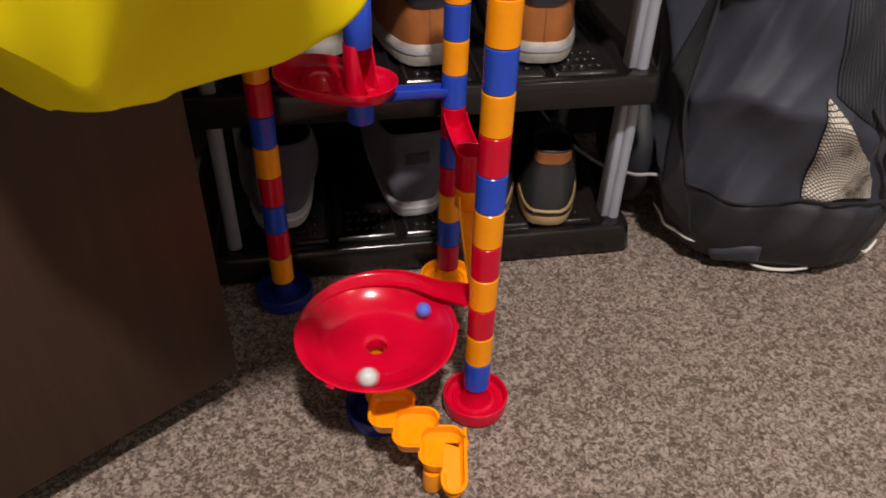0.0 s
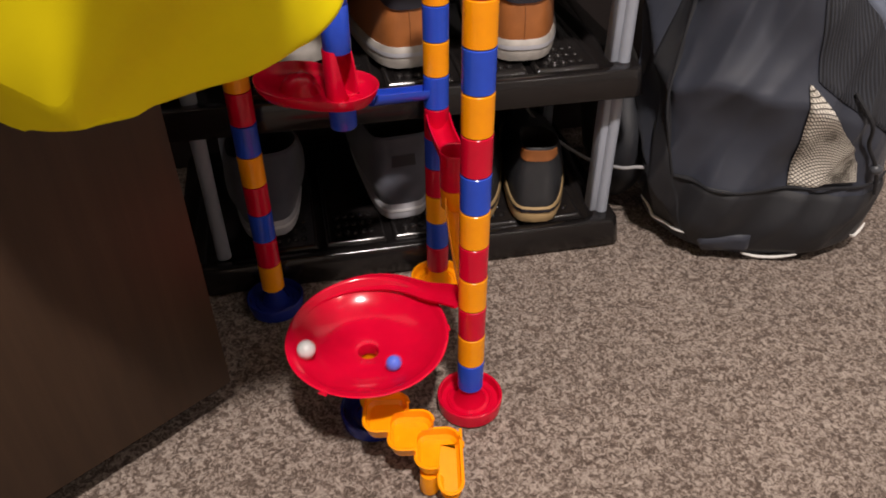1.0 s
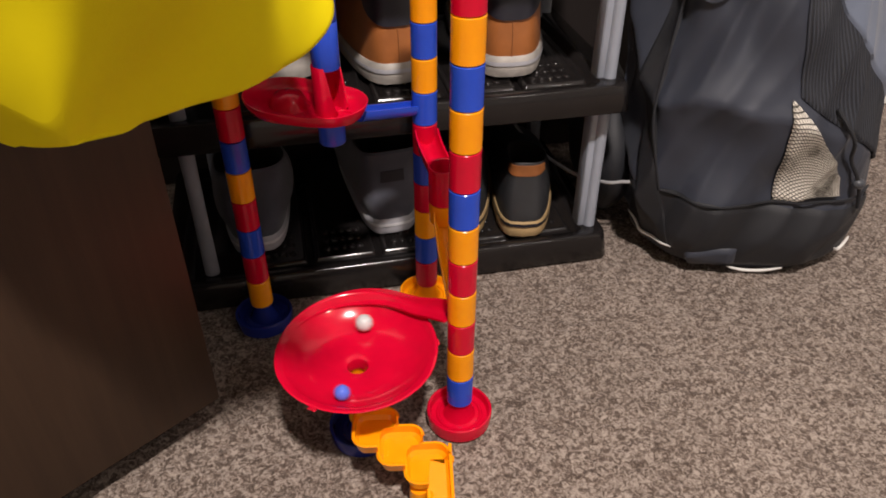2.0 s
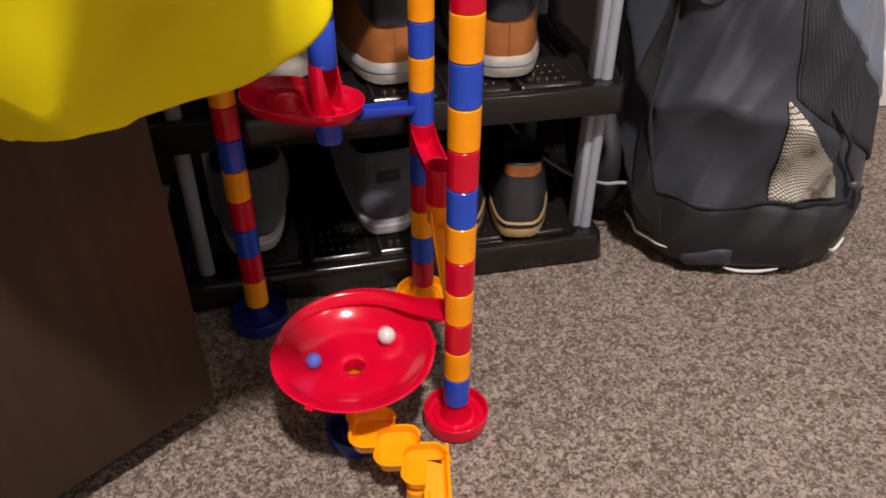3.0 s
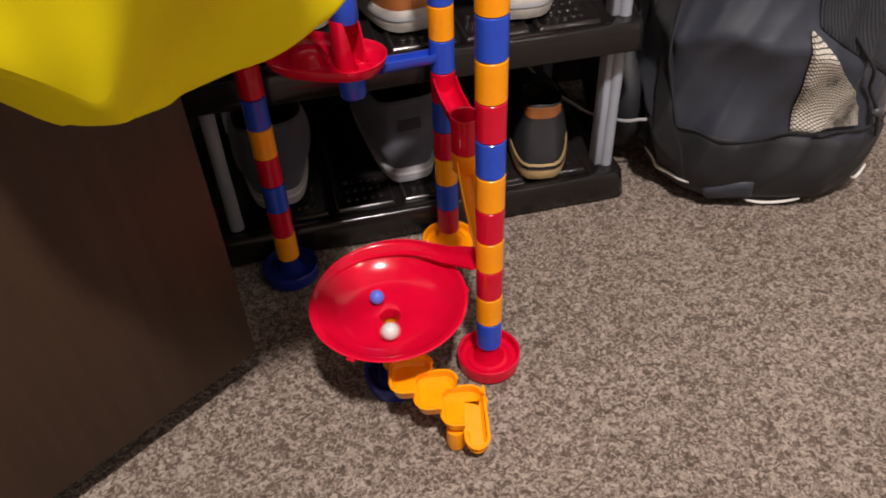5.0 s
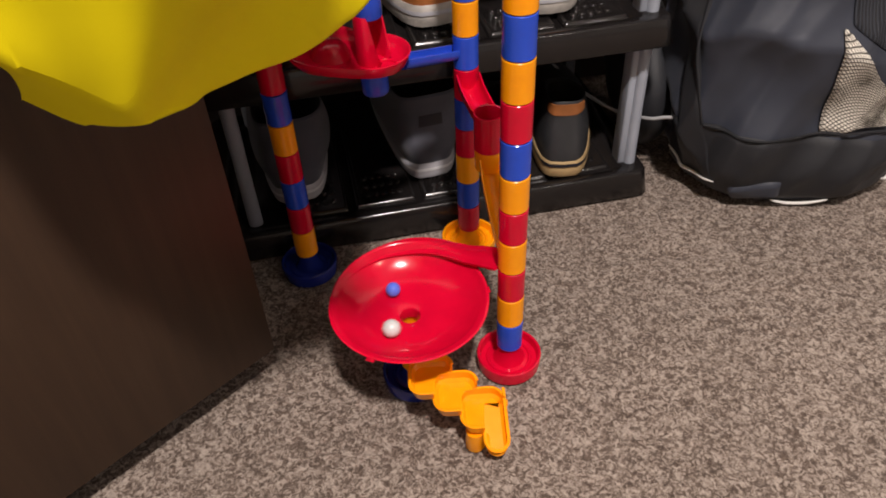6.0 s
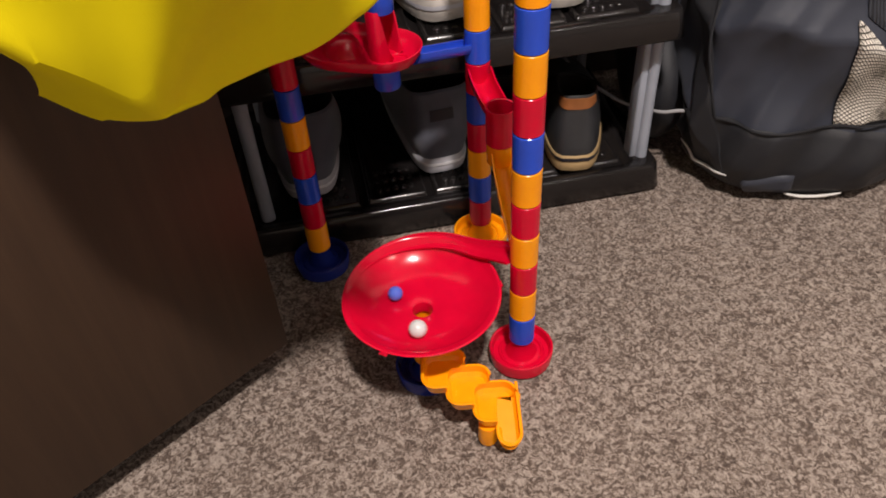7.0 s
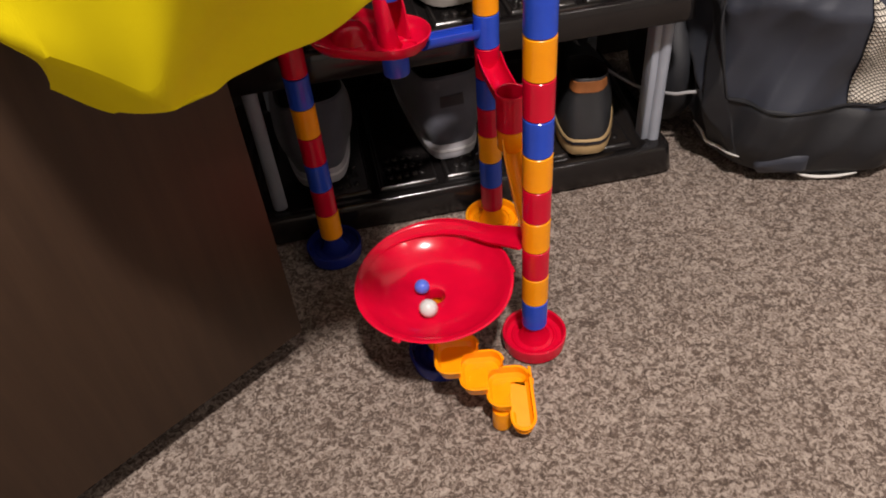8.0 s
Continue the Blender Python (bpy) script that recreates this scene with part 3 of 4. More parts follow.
def funnel_dish(run):
    """A shallow bowl with a hole, and a raised inlet rail along the rim."""
    cx, cy = DISH
    n = 96
    radii = [0.0085, 0.0095, 0.013, 0.02, 0.03, 0.036, 0.042, 0.047, 0.052, 0.056, 0.059, 0.062, 0.064, 0.0655]
    rings = [circle(cx, cy, DISH_Z - 0.012, 0.0085, n)]
    rings += [circle(cx, cy, bowl(r) - (0.0035 if r < 0.009 else 0.001 if r < 0.012 else 0), r, n) for r in radii]

    def wall(a):
        # height of the rim wall: tall at the back, where the rail runs in from the tower
        d = (math.degrees(a) - 75 + 180) % 360 - 180
        return 0.0012 + 0.0085 * max(0.0, math.cos(radians(max(-90, min(90, d * 0.95))))) ** 0.8

    def rim(r, f, dz=0.0):
        return [(cx + (r + 0.003 * min(1, wall(a) / 0.02) * f) * math.cos(a), cy + (r + 0.003 * min(1, wall(a) / 0.02) * f) * math.sin(a), bowl(0.0655) + wall(a) * f + dz) for a in [2 * math.pi * i / n for i in range(n)]]
    rings += [rim(0.0675, 0.35), rim(0.0685, 0.8), rim(0.0695, 1.0), rim(0.0712, 1.0, 0.0004), rim(0.0722, 0.9), rim(0.0718, 0.75), rim(0.0702, 0.3, -0.002)]
    rings += [circle(cx, cy, bowl(r) - 0.003, r, n) for r in (0.064, 0.05, 0.03, 0.012)]
    rings += [circle(cx, cy, DISH_Z - 0.012, 0.0105, n), rings[0]]
    bm = bmesh.new()
    skin(bm, rings)
    bmesh.ops.remove_doubles(bm, verts=bm.verts, dist=1e-6)
    dish = part("funnel_dish", bm, RED, run, "glossy red funnel dish with a central hole", sharp=50)
    # inlet rail: a channel that grows along the back of the rim and runs to the tower
    bm = bmesh.new()
    arc, size = [], []
    for a in range(172, 47, -6):
        f = (172 - a) / 124
        s = 0.2 + 0.62 * min(1, f * 1.5)
        arc.append((cx + 0.0685 * math.cos(radians(a)), cy + 0.0685 * math.sin(radians(a)), 0.1105 + 0.0145 * f ** 1.15 - 0.010 * s))
        size.append(s)
    arc += [(-0.0370, 0.0300, 0.1190), (-0.0250, 0.0190, 0.1255), (-0.0110, 0.0050, 0.1330)]
    size += [0.9, 1.0, 1.1]
    sec = [(0.0062, 0.0100), (0.0080, 0.0100), (0.0085, 0.0060), (0.0080, -0.0020), (0.0, -0.0045), (-0.0072, -0.0035), (-0.0080, -0.0005), (-0.0070, 0.0), (-0.0030, -0.0015), (0.0030, 0.0005), (0.0055, 0.0045)]
    sweep(bm, arc, [(-a, b) for a, b in sec], size=size)
    part("inlet_rail", bm, RED, dish, sharp=60)
    for a in (7, 242):
        bm = bmesh.new()
        m = Matrix.Translation((cx, cy, 0)) @ pose(0, 0, 0, 0, 0, a)
        z = 0.1085
        sweep(bm, [m @ Vector((0.068, 0, z)), m @ Vector((0.0725, 0, z + 0.0005)), m @ Vector((0.0748, 0, z + 0.001))], [(-0.004, -0.001), (0.004, -0.001), (0.002, 0.0012), (-0.002, 0.0012)])
        part("tab", bm, RED, dish)


def stair_chute(run):
    """Three stepped pods and a run-out, in orange, on a low post under the dish."""
    bm = bmesh.new()
    turned(bm, [(0.0125, 0.0245), (0.0125, 0.0885), (0.0105, 0.0885), (0.0105, 0.0245)], DISH[0], DISH[1], 32, loop=True)
    me = finish("stair_chute", bm, ORANGE)
    st = new("stair_chute", me)
    st.parent = run
    tagged(st, "orange stepped zigzag chute ending on the carpet")

    def pod(x0, x1, y0, y1, z, h, deep, right_from, front_to, r=0.012, slope=0.0, t=0.0018):
        """An open cup: walls from the right side over the back and left to the front, with a floor."""
        def drop(x, y, zz):
            return Vector((x, y, zz + slope * (y - y1)))
        line = [(x, y) for x, y, _ in rounded_rect(x0, x1, y0, y1, 0.0, r, 6)]
        right, front = [(x1, right_from)], [(front_to, y0)]
        if slope:
            # the run-out: walls from the left side round the front end to the right side
            line = line[14:28]
            right, front = [(x0, front_to)], [(x1, right_from)]
        else:
            line = line[:21]
        pts = [Vector(p) for p in right + line + front]
        rings = []
        for i, p in enumerate(pts):
            d = (pts[min(i + 1, len(pts) - 1)] - pts[max(i - 1, 0)]).normalized()
            n = Vector((-d.y, d.x))
            o, q = p - n * 0.0004, p + n * t
            low = p + n * 0.0035
            rings.append([drop(low.x, low.y, z - h), drop(o.x, o.y, z - 0.002), drop(o.x - n.x * 0.0008, o.y - n.y * 0.0008, z - 0.0008), drop(p.x, p.y, z + 0.0004), drop(q.x, q.y, z),
                          drop(q.x, q.y, z - deep * 0.7), drop(q.x + n.x * 0.003, q.y + n.y * 0.003, z - deep), drop(q.x + n.x * 0.002, q.y + n.y * 0.002, z - h)])
        bm = bmesh.new()
        skin(bm, rings, True, (True, True))
        step = part("step", bm, ORANGE, st)
        bm = bmesh.new()
        centre = Vector(((x0 + x1) / 2, (y0 + y1) / 2))
        inset = 0.0020 if slope else 0.0045
        inside = [p + (centre - p).normalized() * inset for p in pts] + [Vector((x0 + 0.0005, y1) if slope else (front_to + 0.0025, right_from - 0.0025))]
        skin(bm, [[drop(p.x, p.y, zz) for p in inside] for zz in (z - deep - 0.0018, z - deep)], True, (True, True))
        part("step_floor", bm, ORANGE, step)
    pod(-0.0985, -0.0590, -0.0830, -0.0400, 0.0660, 0.0140, 0.0116, -0.0520, -0.0770)
    pod(-0.0775, -0.0375, -0.0940, -0.0510, 0.0540, 0.0140, 0.0116, -0.0630, -0.0540)
    pod(-0.0545, -0.0150, -0.1050, -0.0620, 0.0420, 0.0140, 0.0116, -0.0700, -0.0345)
    pod(-0.0350, -0.0135, -0.1190, -0.0635, 0.0418, 0.012, 0.0105, -0.0640, -0.0990, 0.0105, 0.32)
    bm = bmesh.new()
    turned(bm, [(0.0005, -0.001), (0.0085, -0.001), (0.0092, 0.001), (0.0085, 0.0225), (0.0005, 0.0225)], -0.0425, -0.0945, 28)
    part("leg", bm, ORANGE, st)


def swirl_dish(run):
    """A small drop-shaped dish with a dome and a notched collar."""
    z = 0.276
    c1, c2, r1, r2 = Vector((-0.150, 0.138)), Vector((-0.112, 0.126)), 0.040, 0.034
    n = 64
    lobes = [(c1 + (c2 - c1) * k / 8, r1 + (r2 - r1) * k / 8) for k in range(9)]

    def outline(grow, zz):
        out = []
        mid = (c1 + c2) / 2
        for i in range(n):
            d = Vector((math.cos(2 * math.pi * i / n), math.sin(2 * math.pi * i / n)))
            far = max((c - mid).dot(d) + math.sqrt(max(0.0, (r + grow) ** 2 - ((c - mid) - (c - mid).dot(d) * d).length_squared)) for c, r in lobes)
            p = mid + d * far
            out.append((p.x, p.y, zz + 0.004 * max(0, -(p.x - mid.x)) / 0.05))
        return out
    bm = bmesh.new()
    skin(bm, [outline(-0.016, z), outline(-0.008, z + 0.001), outline(-0.003, z + 0.006), outline(-0.001, z + 0.010), outline(0.0, z + 0.0105), outline(0.0008, z + 0.010),
              outline(0.0, z + 0.006), outline(-0.004, z - 0.001), outline(-0.010, z - 0.002)], True, (True, True))
    sw = part("swirl_dish", bm, RED, run, "glossy red swirl dish with a low dome", sharp=50)
    bm = bmesh.new()
    turned(bm, [(0.0200, z + 0.0005), (0.0180, z + 0.0035), (0.0160, z + 0.0085), (0.0120, z + 0.0135), (0.006, z + 0.0160), (0.0003, z + 0.0165)], c1.x, c1.y, 32)
    part("dome", bm, RED, sw)
    # collar round the tube with a flared notch on the open side
    bm = bmesh.new()
    rings = []
    for i in range(41):
        a = radians(8 + 292 * i / 40)
        e = min(i, 40 - i)
        k = min(1, e / 5)
        top = z + 0.006 + 0.040 * k * k * (3 - 2 * k)
        flare = 0.004 * (1 - k)
        cs, sn = math.cos(a), math.sin(a)
        rings.append([(c2.x + r * cs, c2.y + r * sn, zz) for r, zz in ((0.0138, z), (0.0136 + flare, top - 0.001), (0.0130 + flare, top), (0.0120 + flare, top - 0.001), (0.0120, z))])
    skin(bm, rings, True, (True, True))
    part("collar", bm, RED, sw)
    bm = bmesh.new()
    turned(bm, [(0.0080, z - 0.004), (0.0086, z + 0.0012), (0.0098, z + 0.0022), (0.0112, z + 0.0012), (0.0112, z - 0.004)], c2.x + 0.012, c2.y - 0.010, 28, loop=True)
    part("outlet", bm, RED, sw)
    for za, zb in ((0.246, 0.2735), (0.3185, 0.360), (0.3605, 0.402)):
        bm = bmesh.new()
        turned(bm, [(0.0105, za), (0.0119, za), (0.0125, za + 0.001), (0.0125, zb - 0.001), (0.0119, zb), (0.0105, zb)], c2.x, c2.y, 36, loop=True)
        part("tube", bm, BLUE, run)


def marble_run():
    run = thing("marble_run", pose(0, 0, 0), "red, blue and orange plastic marble run toy standing on the carpet", "marble run")
    front, back, left = (0.0, 0.0), (-0.0245, 0.1830), (-0.2115, 0.1570)
    base(run, RED, *front, "red round base")
    base(run, ORANGE, *back, "orange round base")
    base(run, NAVY, *left, "dark blue round base")
    base(run, NAVY, *DISH, "dark blue round base")
    for (x, y), bands in ((front, "bororobrobor"), (back, "rborbrbobob"), (left, "orbrobrorb")):
        for k, c in enumerate(bands):
            tube(run, c, x, y, k)
    funnel_dish(run)
    stair_chute(run)
    swirl_dish(run)
    # red chute from the back tower into its cup
    cup = (-0.0105, 0.100)
    bm = bmesh.new()
    sweep(bm, smooth_path([(back[0] + 0.001, back[1] - 0.008, 0.2145), (-0.0205, 0.150, 0.2115), (-0.0150, 0.124, 0.2085), (cup[0], cup[1] + 0.008, 0.2065)]), trough(0.024, 0.0175, 0.0016))
    ch = part("chute", bm, RED, run, "red open chute")
    bm = bmesh.new()
    turned(bm, [(0.0118, 0.194), (0.0140, 0.194), (0.0142, 0.228), (0.0146, 0.2285), (0.0146, 0.2315), (0.0140, 0.232), (0.0124, 0.2315), (0.0120, 0.212)], *cup, 36, loop=True)
    part("cup", bm, RED, ch)
    # orange slide from the cup to the front tower
    bm = bmesh.new()
    turned(bm, [(0.0118, 0.172), (0.0132, 0.172), (0.0136, 0.193), (0.0118, 0.193)], *cup, 36, loop=True)
    sl = part("slide", bm, ORANGE, run, "orange steep slide")
    bm = bmesh.new()
    sweep(bm, smooth_path([(cup[0] + 0.001, cup[1] - 0.002, 0.174), (-0.0085, 0.076, 0.160), (-0.0055, 0.046, 0.145), (-0.0015, 0.013, 0.134)]), trough(0.0225, 0.016, 0.0016))
    part("slide_trough", bm, ORANGE, sl)
    # blue chute from the swirl dish to the back tower
    bm = bmesh.new()
    sweep(bm, smooth_path([(-0.088, 0.136, 0.2605), (-0.066, 0.154, 0.2535), (back[0] - 0.010, back[1] - 0.003, 0.244)]), trough(0.017, 0.012, 0.0016))
    part("chute", bm, BLUE, run, "blue open chute")


# ---- backpack ----
BAG_LEVELS = [(0.0, 0.103, 0.082, 0.0, 0.0), (0.004, 0.120, 0.096, 0.0, 0.0), (0.02, 0.132, 0.106, -0.002, 0.0), (0.05, 0.140, 0.112, -0.005, 0.0), (0.10, 0.149, 0.116, -0.009, 0.0),
              (0.16, 0.147, 0.117, -0.014, 0.002), (0.24, 0.138, 0.113, -0.022, 0.010), (0.32, 0.124, 0.106, -0.033, 0.020), (0.40, 0.114, 0.098, -0.038, 0.028), (0.48, 0.104, 0.085, -0.038, 0.03), (0.54, 0.085, 0.06, -0.036, 0.03), (0.565, 0.05, 0.03, -0.034, 0.03)]


def ridge(x, y, w):
    """A soft field with sharp crests, as slack cloth has."""
    return 1 - 2 * abs(noise.noise(Vector((x, y, w))))


def bag_surface(u, z):
    """A point on the bag's outside: u is the turn in degrees, -90 the front."""
    u = (u + 180) % 360 - 180
    for a, b in zip(BAG_LEVELS, BAG_LEVELS[1:]):
        if a[0] <= z <= b[0]:
            t = (z - a[0]) / (b[0] - a[0])
            hw, hd, ox, oy = (p + (q - p) * t for p, q in zip(a[1:], b[1:]))
    c, s = math.cos(radians(u)), math.sin(radians(u))
    k = 0.76 + 0.24 * min(1.0, z / 0.24)
    x = hw * math.copysign(abs(c) ** k, c) + ox
    y = hd * math.copysign(abs(s) ** k, s) + oy
    out = Vector((c, s, 0))
    folds = (ridge(u * 0.022 + z * 5, z * 6 - u * 0.010, 1.7) - 0.5) * 0.018 + (ridge(u * 0.05 - z * 9, z * 4, 4.2) - 0.5) * 0.010 + noise.noise(Vector((u * 0.03, z * 9, 7.1))) * 0.009
    calm = 1.0 - 0.6 * max(0.0, min(1.0, (u + 75) / 30)) * max(0.0, min(1.0, (60 - u) / 30))
    return Vector((x, y, z)) + out * folds * calm * min(1.0, z / 0.06), out


def backpack():
    b = thing("backpack", pose(0.392, 0.316, 0, 0, 0, -5), "large black nylon backpack with white piping standing on the carpet", "backpack")
    bm = bmesh.new()
    zs = [0.0, 0.002, 0.004] + [0.006 * k for k in range(1, 94)]
    rings = [[bag_surface(360 * i / 240, min(z, 0.564))[0] for i in range(240)] for z in zs]
    skin(bm, rings, True, (True, True))
    part("body", bm, NYLON, b, sharp=60)

    def patch(u0, u1, z0f, z1f, off, mat, name, label, nu=16, nz=20, uv=False, lean=0.0):
        bm = bmesh.new()
        outer, inner = [], []
        for j in range(nz + 1):
            ro, ri = [], []
            for i in range(nu + 1):
                s = i / nu
                z0, z1 = z0f(s), z1f(s)
                z = z0 + (z1 - z0) * j / nz
                u = u0 + (u1 - u0) * s + lean * max(0.0, 1 - z / 0.2) ** 1.5
                p, d = bag_surface(u, z)
                edge = min(i, nu - i, j, nz - j)
                ro.append(p + d * (off if edge else off * 0.4))
                ri.append(p - d * 0.003)
            outer.append(ro)
            inner.append(ri)
        vs = skin(bm, outer, False)
        if uv:
            lay = bm.loops.layers.uv.new("net")
            where = {v: (i / nu, j / nz) for j, row in enumerate(vs) for i, v in enumerate(row)}
            for f in bm.faces:
                for l in f.loops:
                    l[lay].uv = where[l.vert]
        return part(name, bm, mat, b, label, sharp=60)
    # lower guard panel, pocket, side panels, straps
    patch(-175, -5, lambda s: 0.012, lambda s: 0.104 + 0.005 * math.sin(s * 7), 0.0040, NYLON_DARK, "lower_panel", "black lower guard panel", 110, 18)
    patch(-88, -61, lambda s: 0.108 + 0.012 * s * s, lambda s: 0.238 - 0.100 * s ** 1.25, 0.0080, NET, "mesh_pocket", "net pocket with pale beige cloth inside", 26, 26, True)
    patch(-84, -20, lambda s: 0.240 - 0.110 * s ** 0.9, lambda s: 0.53 - 0.33 * s, 0.0045, RIBBED, "rib_panel", "ribbed black side panel", 44, 44, True)
    patch(-70, -6, lambda s: 0.35 - 0.19 * s ** 0.8, lambda s: 0.535, 0.0075, NYLON_GREY, "side_panel", "slate grey nylon side panel", 44, 44)
    patch(-158, -146, lambda s: 0.02, lambda s: 0.53, 0.005, NYLON_DARK, "strap", "black webbing strap", 10, 80, lean=24)
    patch(-122, -97, lambda s: 0.005 + 0.012 * s, lambda s: 0.034 + 0.010 * s, 0.009, NYLON, "flap", "loose black flap at the hem", 12, 6)
    # raised seams: along the strap's edge and over the guard panel
    for way in ([(-146 + 24 * max(0.0, 1 - z / 0.2) ** 1.5, z) for z in (0.11, 0.15, 0.2, 0.27, 0.34, 0.42, 0.5)], [(-138 + 10 * k, 0.1085 - 0.0012 * k + 0.0002 * k * k) for k in range(11)]):
        bm = bmesh.new()
        pts = smooth_path([bag_surface(u, z)[0] + bag_surface(u, z)[1] * 0.0055 for u, z in way], 6)
        sweep(bm, pts, round_section(0.0016, 6), up=(0.1, -1.0, 0.3))
        part("seam", bm, NYLON_DARK, b)
    # slack side pocket between the bag and the rack
    bm = bmesh.new()
    rows = []
    for k in range(15):
        f = k / 14
        w = math.sin(math.pi * min(0.97, 0.12 + 0.85 * f)) ** 0.7
        rows.append([(-0.165 - 0.012 * f + 0.045 * w * math.cos(2 * math.pi * i / 28) + 0.003 * noise.noise(Vector((f * 5, i * 0.4, 2.0))), 0.100 + 0.130 * w * math.sin(2 * math.pi * i / 28), 0.001 + 0.20 * f) for i in range(28)])
    skin(bm, rows, True, (True, True))
    part("side_pocket", bm, NYLON_DARK, b, "slack black side pocket", sharp=60)
    # drooping carry loop
    bm = bmesh.new()
    loop = [(-144, 0.45), (-141, 0.40), (-135, 0.352), (-127, 0.332), (-119, 0.342), (-112, 0.378), (-108, 0.44)]
    pts = smooth_path([bag_surface(u, z)[0] + bag_surface(u, z)[1] * 0.005 for u, z in loop], 6)
    sweep(bm, pts, [(-0.005, -0.0012), (0.005, -0.0012), (0.0055, 0.0), (0.005, 0.0012), (-0.005, 0.0012), (-0.0055, 0.0)], up=(0.1, -1.0, 0.1))
    part("carry_loop", bm, NYLON, b, "drooping black carry loop")
    # white piping near the ground
    for u0, u1, z in ((-172, -128, 0.040), (-100, -80, 0.014), (-50, -30, 0.034)):
        bm = bmesh.new()
        pts = [bag_surface(u0 + (u1 - u0) * k / 16, z - 0.010 * math.sin(math.pi * k / 16))[0] + bag_surface(u0 + (u1 - u0) * k / 16, z)[1] * 0.007 for k in range(17)]
        sweep(bm, pts, round_section(0.0020, 8), size=[0.3 + 0.7 * math.sin(math.pi * k / 16) ** 0.5 for k in range(17)])
        part("piping", bm, PIPING, b, "white piping")
    # elastic cord with a toggle at the pocket's edge
    bm = bmesh.new()
    way = [(-67, 0.225), (-63, 0.195), (-59, 0.165), (-55, 0.142), (-52, 0.120), (-51, 0.100)]
    sweep(bm, smooth_path([bag_surface(u, z)[0] + bag_surface(u, z)[1] * 0.008 for u, z in way], 6), round_section(0.0023, 8), up=(0.3, -1.0, 0.2))
    cord = part("cord", bm, NYLON_DARK, b, "black elastic cord")
    bm = bmesh.new()
    p, d = bag_surface(-54, 0.134)
    bmesh.ops.create_uvsphere(bm, u_segments=20, v_segments=12, radius=0.0072)
    for v in bm.verts:
        v.co = Vector((v.co.x, v.co.y * 0.8, v.co.z * 0.85)) + p + d * 0.010
    part("toggle", bm, TOGGLE_GREY, cord, "dark grey cord toggle")


def cable():
    bm = bmesh.new()
    pts = smooth_path([(0.070, 0.515, 0.160), (0.095, 0.47, 0.115), (0.13, 0.42, 0.080), (0.172, 0.345, 0.076), (0.203, 0.290, 0.092), (0.223, 0.278, 0.099), (0.240, 0.276, 0.098), (0.254, 0.286, 0.084), (0.266, 0.305, 0.060)], 10)
    sweep(bm, pts, round_section(0.0022, 8))
    tagged(new("cable", finish("cable", bm, CABLE_GREY)), "thin grey cable hanging behind the shoe rack", "cable")


# ---- marbles ----
def marble(r, material, label):
    bm = bmesh.new()
    bmesh.ops.create_uvsphere(bm, u_segments=40, v_segments=24, radius=r)
    return tagged(new("marble", finish("marble", bm, material)), label, "marble", "marbles in the dish")


room()
carpet()
cabinet()
rack()
shoes()
marble_run()
backpack()
cable()
yellow_bag()
blue_marble = marble(0.007, BLUE_BALL, "small glossy blue marble rolling in the red dish")
white_marble = marble(0.00825, WHITE_BALL, "white marble rolling in the red dish")


BLUE_ROWS = [
    (0, 52.9, 37), (0.1, 49.6, 59), (0.2, 45.6, 87), (0.3, 40.1, 121), (0.4, 40.5, 154), (0.5, 43.2, 190), (0.6, 47.1, 217), (0.7, 51.7, 242),
    (0.8, 48.4, 259), (0.9, 39.0, 280), (1, 33.9, 314), (1.1, 33.6, 356), (1.2, 39.5, 395), (1.3, 45.1, 419), (1.4, 47.3, 440), (1.5, 44.1, 460),
    (1.6, 38.1, 484), (1.7, 32.3, 521), (1.8, 32.7, 554), (1.9, 37.9, 585), (2, 43.3, 615), (2.1, 45.5, 645), (2.2, 42.5, 676), (2.3, 36.5, 707),
    (2.4, 30.7, 739), (2.5, 29.4, 772), (2.6, 34.0, 805), (2.7, 37.8, 834), (2.8, 41.2, 860), (2.9, 41.5, 878), (3, 35.5, 901), (3.1, 25.9, 934),
    (3.2, 22.5, 989), (3.3, 28.3, 1036), (3.4, 38.3, 1058), (3.5, 42.6, 1077), (3.6, 38.7, 1094), (3.7, 30.5, 1120), (3.8, 22.6, 1164),
    (3.9, 27.6, 1218), (4, 34.8, 1253), (4.1, 38.5, 1273), (4.2, 35.7, 1291), (4.3, 27.3, 1315), (4.4, 18.3, 1367), (4.5, 23.2, 1426),
    (4.6, 27.6, 1445), (4.7, 37.7, 1479), (4.8, 37.5, 1502), (4.9, 29.6, 1532), (5, 20.8, 1563), (5.1, 17.7, 1597), (5.2, 24.4, 1635),
    (5.3, 33.0, 1674), (5.4, 33.0, 1712), (5.5, 24.8, 1749), (5.6, 17.5, 1787), (5.7, 20.4, 1828), (5.8, 28.5, 1868), (5.9, 31.7, 1896),
    (6, 30.2, 1919), (6.1, 22.9, 1944), (6.2, 14.6, 2002), (6.3, 18.7, 2062), (6.4, 24.0, 2101), (6.5, 28.5, 2122), (6.6, 27.3, 2146),
    (6.7, 22.9, 2171), (6.8, 18.1, 2226), (6.9, 22.6, 2281), (7, 28.5, 2309), (7.1, 28.0, 2329), (7.2, 21.5, 2358), (7.3, 13.0, 2414),
    (7.4, 17.9, 2484), (7.5, 26.5, 2517), (7.6, 28.3, 2533), (7.7, 24.5, 2553), (7.8, 17.1, 2595), (7.9, 15.1, 2644), (8, 12.7, 2674),
]
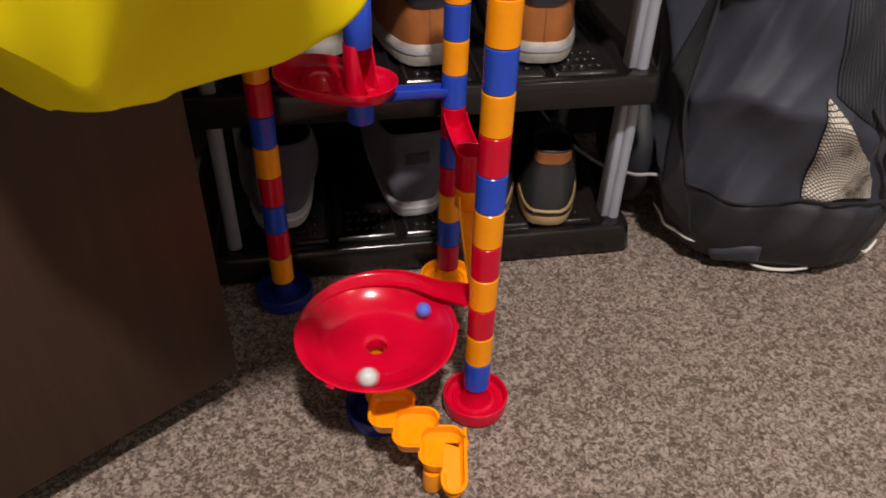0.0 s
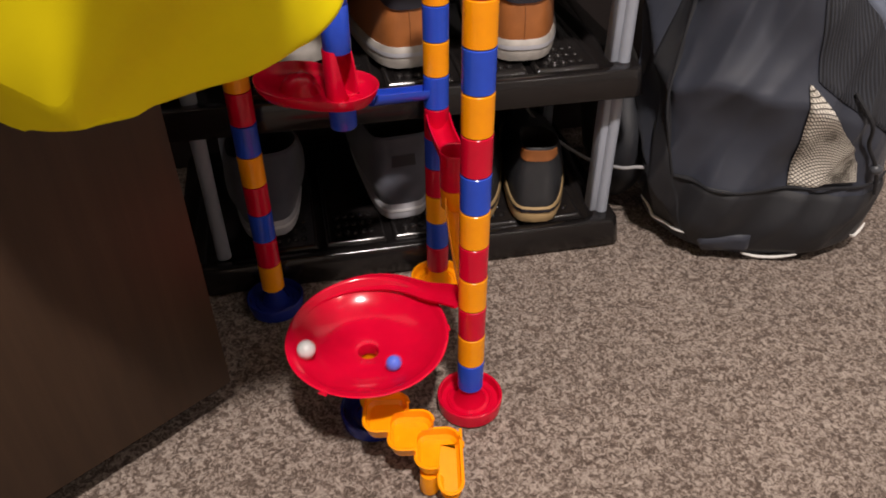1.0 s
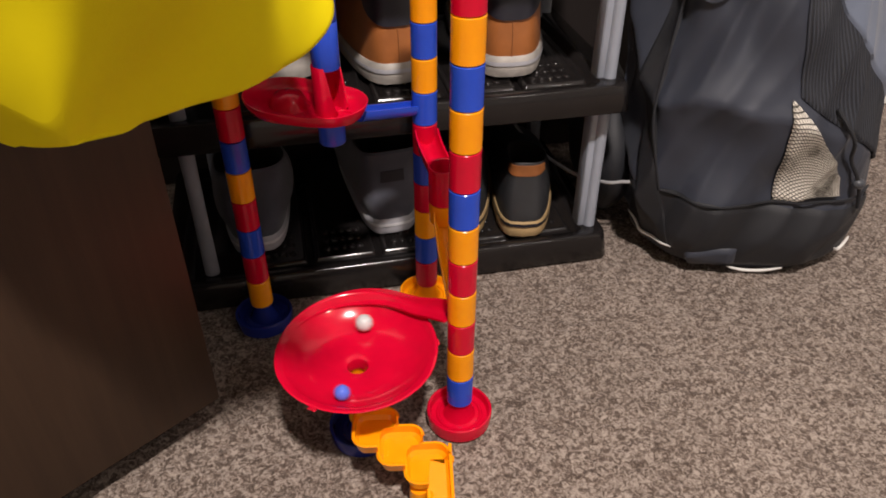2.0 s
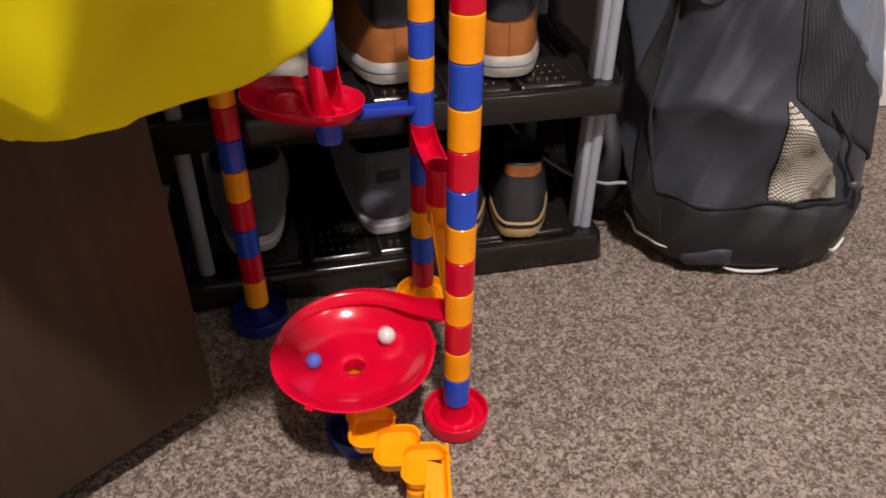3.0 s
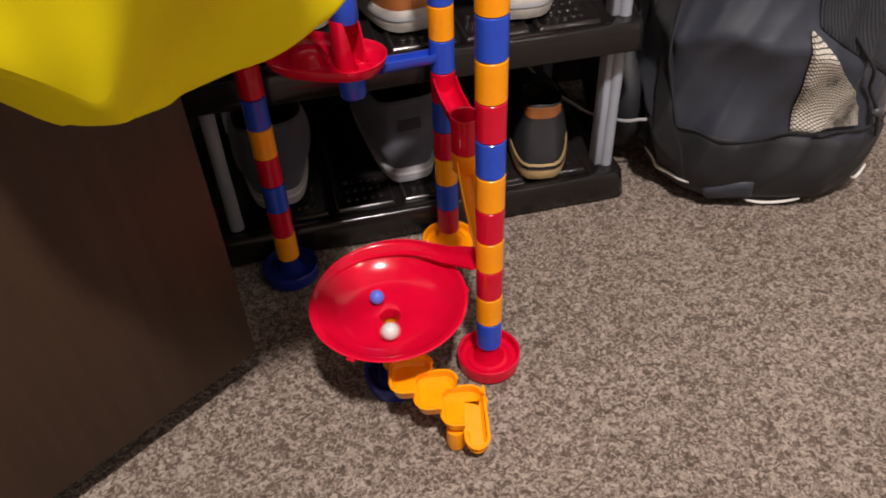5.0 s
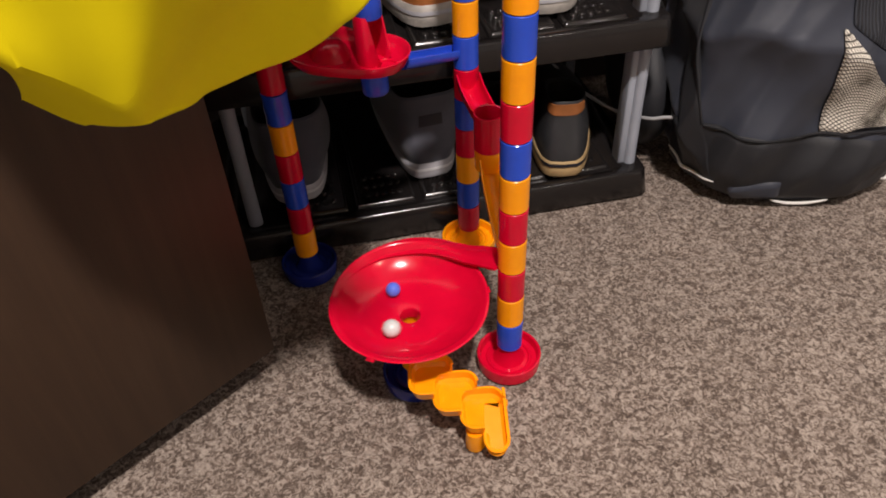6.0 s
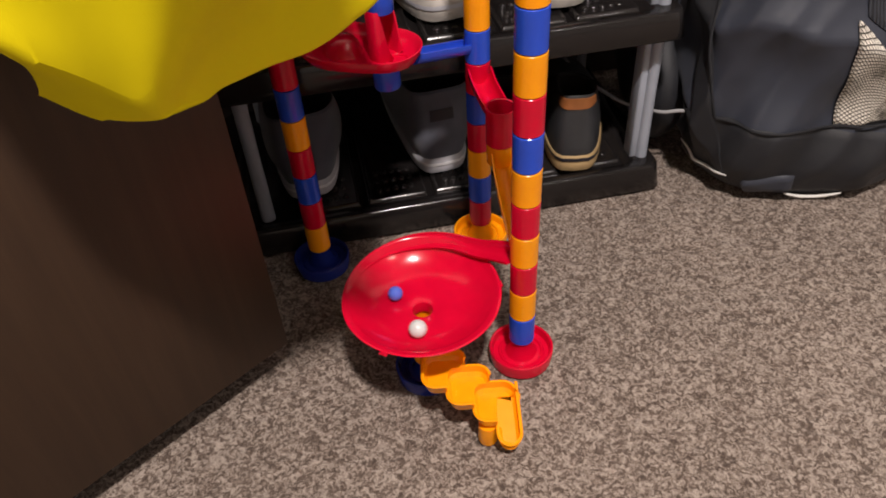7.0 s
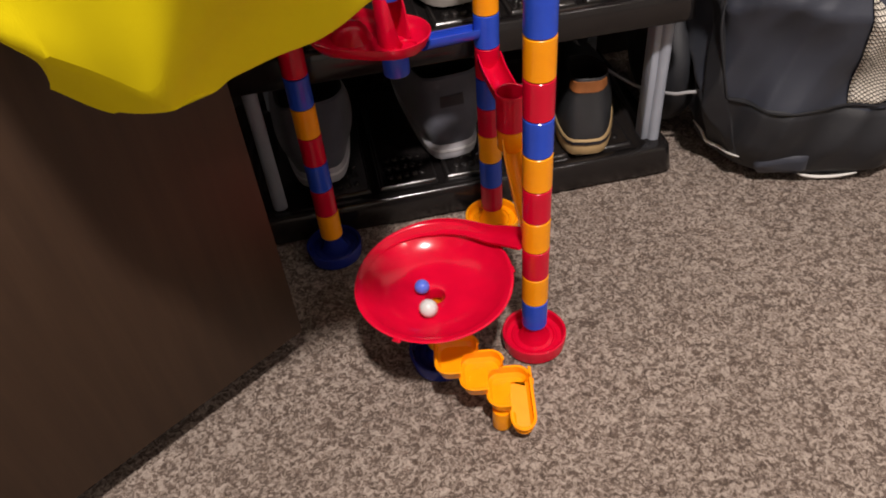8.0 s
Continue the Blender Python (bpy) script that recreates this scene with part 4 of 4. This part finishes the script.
WHITE_ROWS = [
    (0, 59.0, -93), (0.1, 57.5, -66), (0.2, 52.0, -33), (0.3, 52.7, -5), (0.4, 54.1, 21), (0.5, 53.1, 47), (0.6, 50.0, 72), (0.7, 47.3, 100),
    (0.8, 46.7, 132), (0.9, 49.1, 165), (1, 54.5, 195), (1.1, 59.0, 219), (1.2, 59.0, 237), (1.3, 48.2, 255), (1.4, 40.2, 287), (1.5, 39.0, 327),
    (1.6, 46.6, 356), (1.7, 50.9, 378), (1.8, 51.8, 395), (1.9, 49.2, 417), (2, 44.3, 443), (2.1, 39.4, 470), (2.2, 37.0, 497), (2.3, 39.4, 525),
    (2.4, 44.7, 554), (2.5, 48.3, 584), (2.6, 46.5, 615), (2.7, 40.2, 648), (2.8, 34.3, 683), (2.9, 33.6, 724), (3, 39.7, 762), (3.1, 45.0, 787),
    (3.2, 46.5, 809), (3.3, 44.9, 829), (3.4, 36.8, 856), (3.5, 29.6, 895), (3.6, 29.0, 942), (3.7, 33.9, 981), (3.8, 41.1, 1006), (3.9, 45.9, 1025),
    (4, 44.3, 1043), (4.1, 35.3, 1068), (4.2, 27.6, 1102), (4.3, 26.1, 1158), (4.4, 36.4, 1197), (4.5, 43.9, 1218), (4.6, 44.5, 1248),
    (4.7, 38.8, 1253), (4.8, 30.8, 1280), (4.9, 25.1, 1313), (5, 28.9, 1350), (5.1, 37.8, 1391), (5.2, 42.5, 1430), (5.3, 37.6, 1464),
    (5.4, 28.5, 1495), (5.5, 22.3, 1528), (5.6, 24.9, 1567), (5.7, 33.4, 1609), (5.8, 40.9, 1647), (5.9, 39.3, 1657), (6, 28.7, 1675),
    (6.1, 15.7, 1719), (6.2, 21.5, 1799), (6.3, 34.0, 1833), (6.4, 40.4, 1849), (6.5, 39.6, 1864), (6.6, 31.8, 1882), (6.7, 16.8, 1920),
    (6.8, 17.2, 2006), (6.9, 26.6, 2042), (7, 32.8, 2062), (7.1, 33.8, 2078), (7.2, 27.5, 2097), (7.3, 19.6, 2128), (7.4, 15.6, 2202),
    (7.5, 25.5, 2253), (7.6, 32.0, 2277), (7.7, 33.3, 2293), (7.8, 24.4, 2312), (7.9, 17.2, 2366), (8, 24.4, 2415),
]


def rolled(rows, radius):
    """Poses of a ball that rolls in the dish; rows are seconds, millimetres from the hole, degrees round it."""
    out = []
    for t, r, a in rows:
        r, a = r / 1000, radians(a)
        slope = math.atan(0.05 + 1.14 * max(0.0, (r + 0.004 - 0.03) / 0.04) ** 1.4)
        x = r
        z = bowl(r + radius * math.sin(slope)) + radius * math.cos(slope)
        out.append((t, pose(DISH[0] + x * math.cos(a), DISH[1] + x * math.sin(a), z)))
    return out


def motions():
    walk(blue_marble, rolled(BLUE_ROWS, 0.007))
    walk(white_marble, rolled(WHITE_ROWS, 0.00825))


motions()
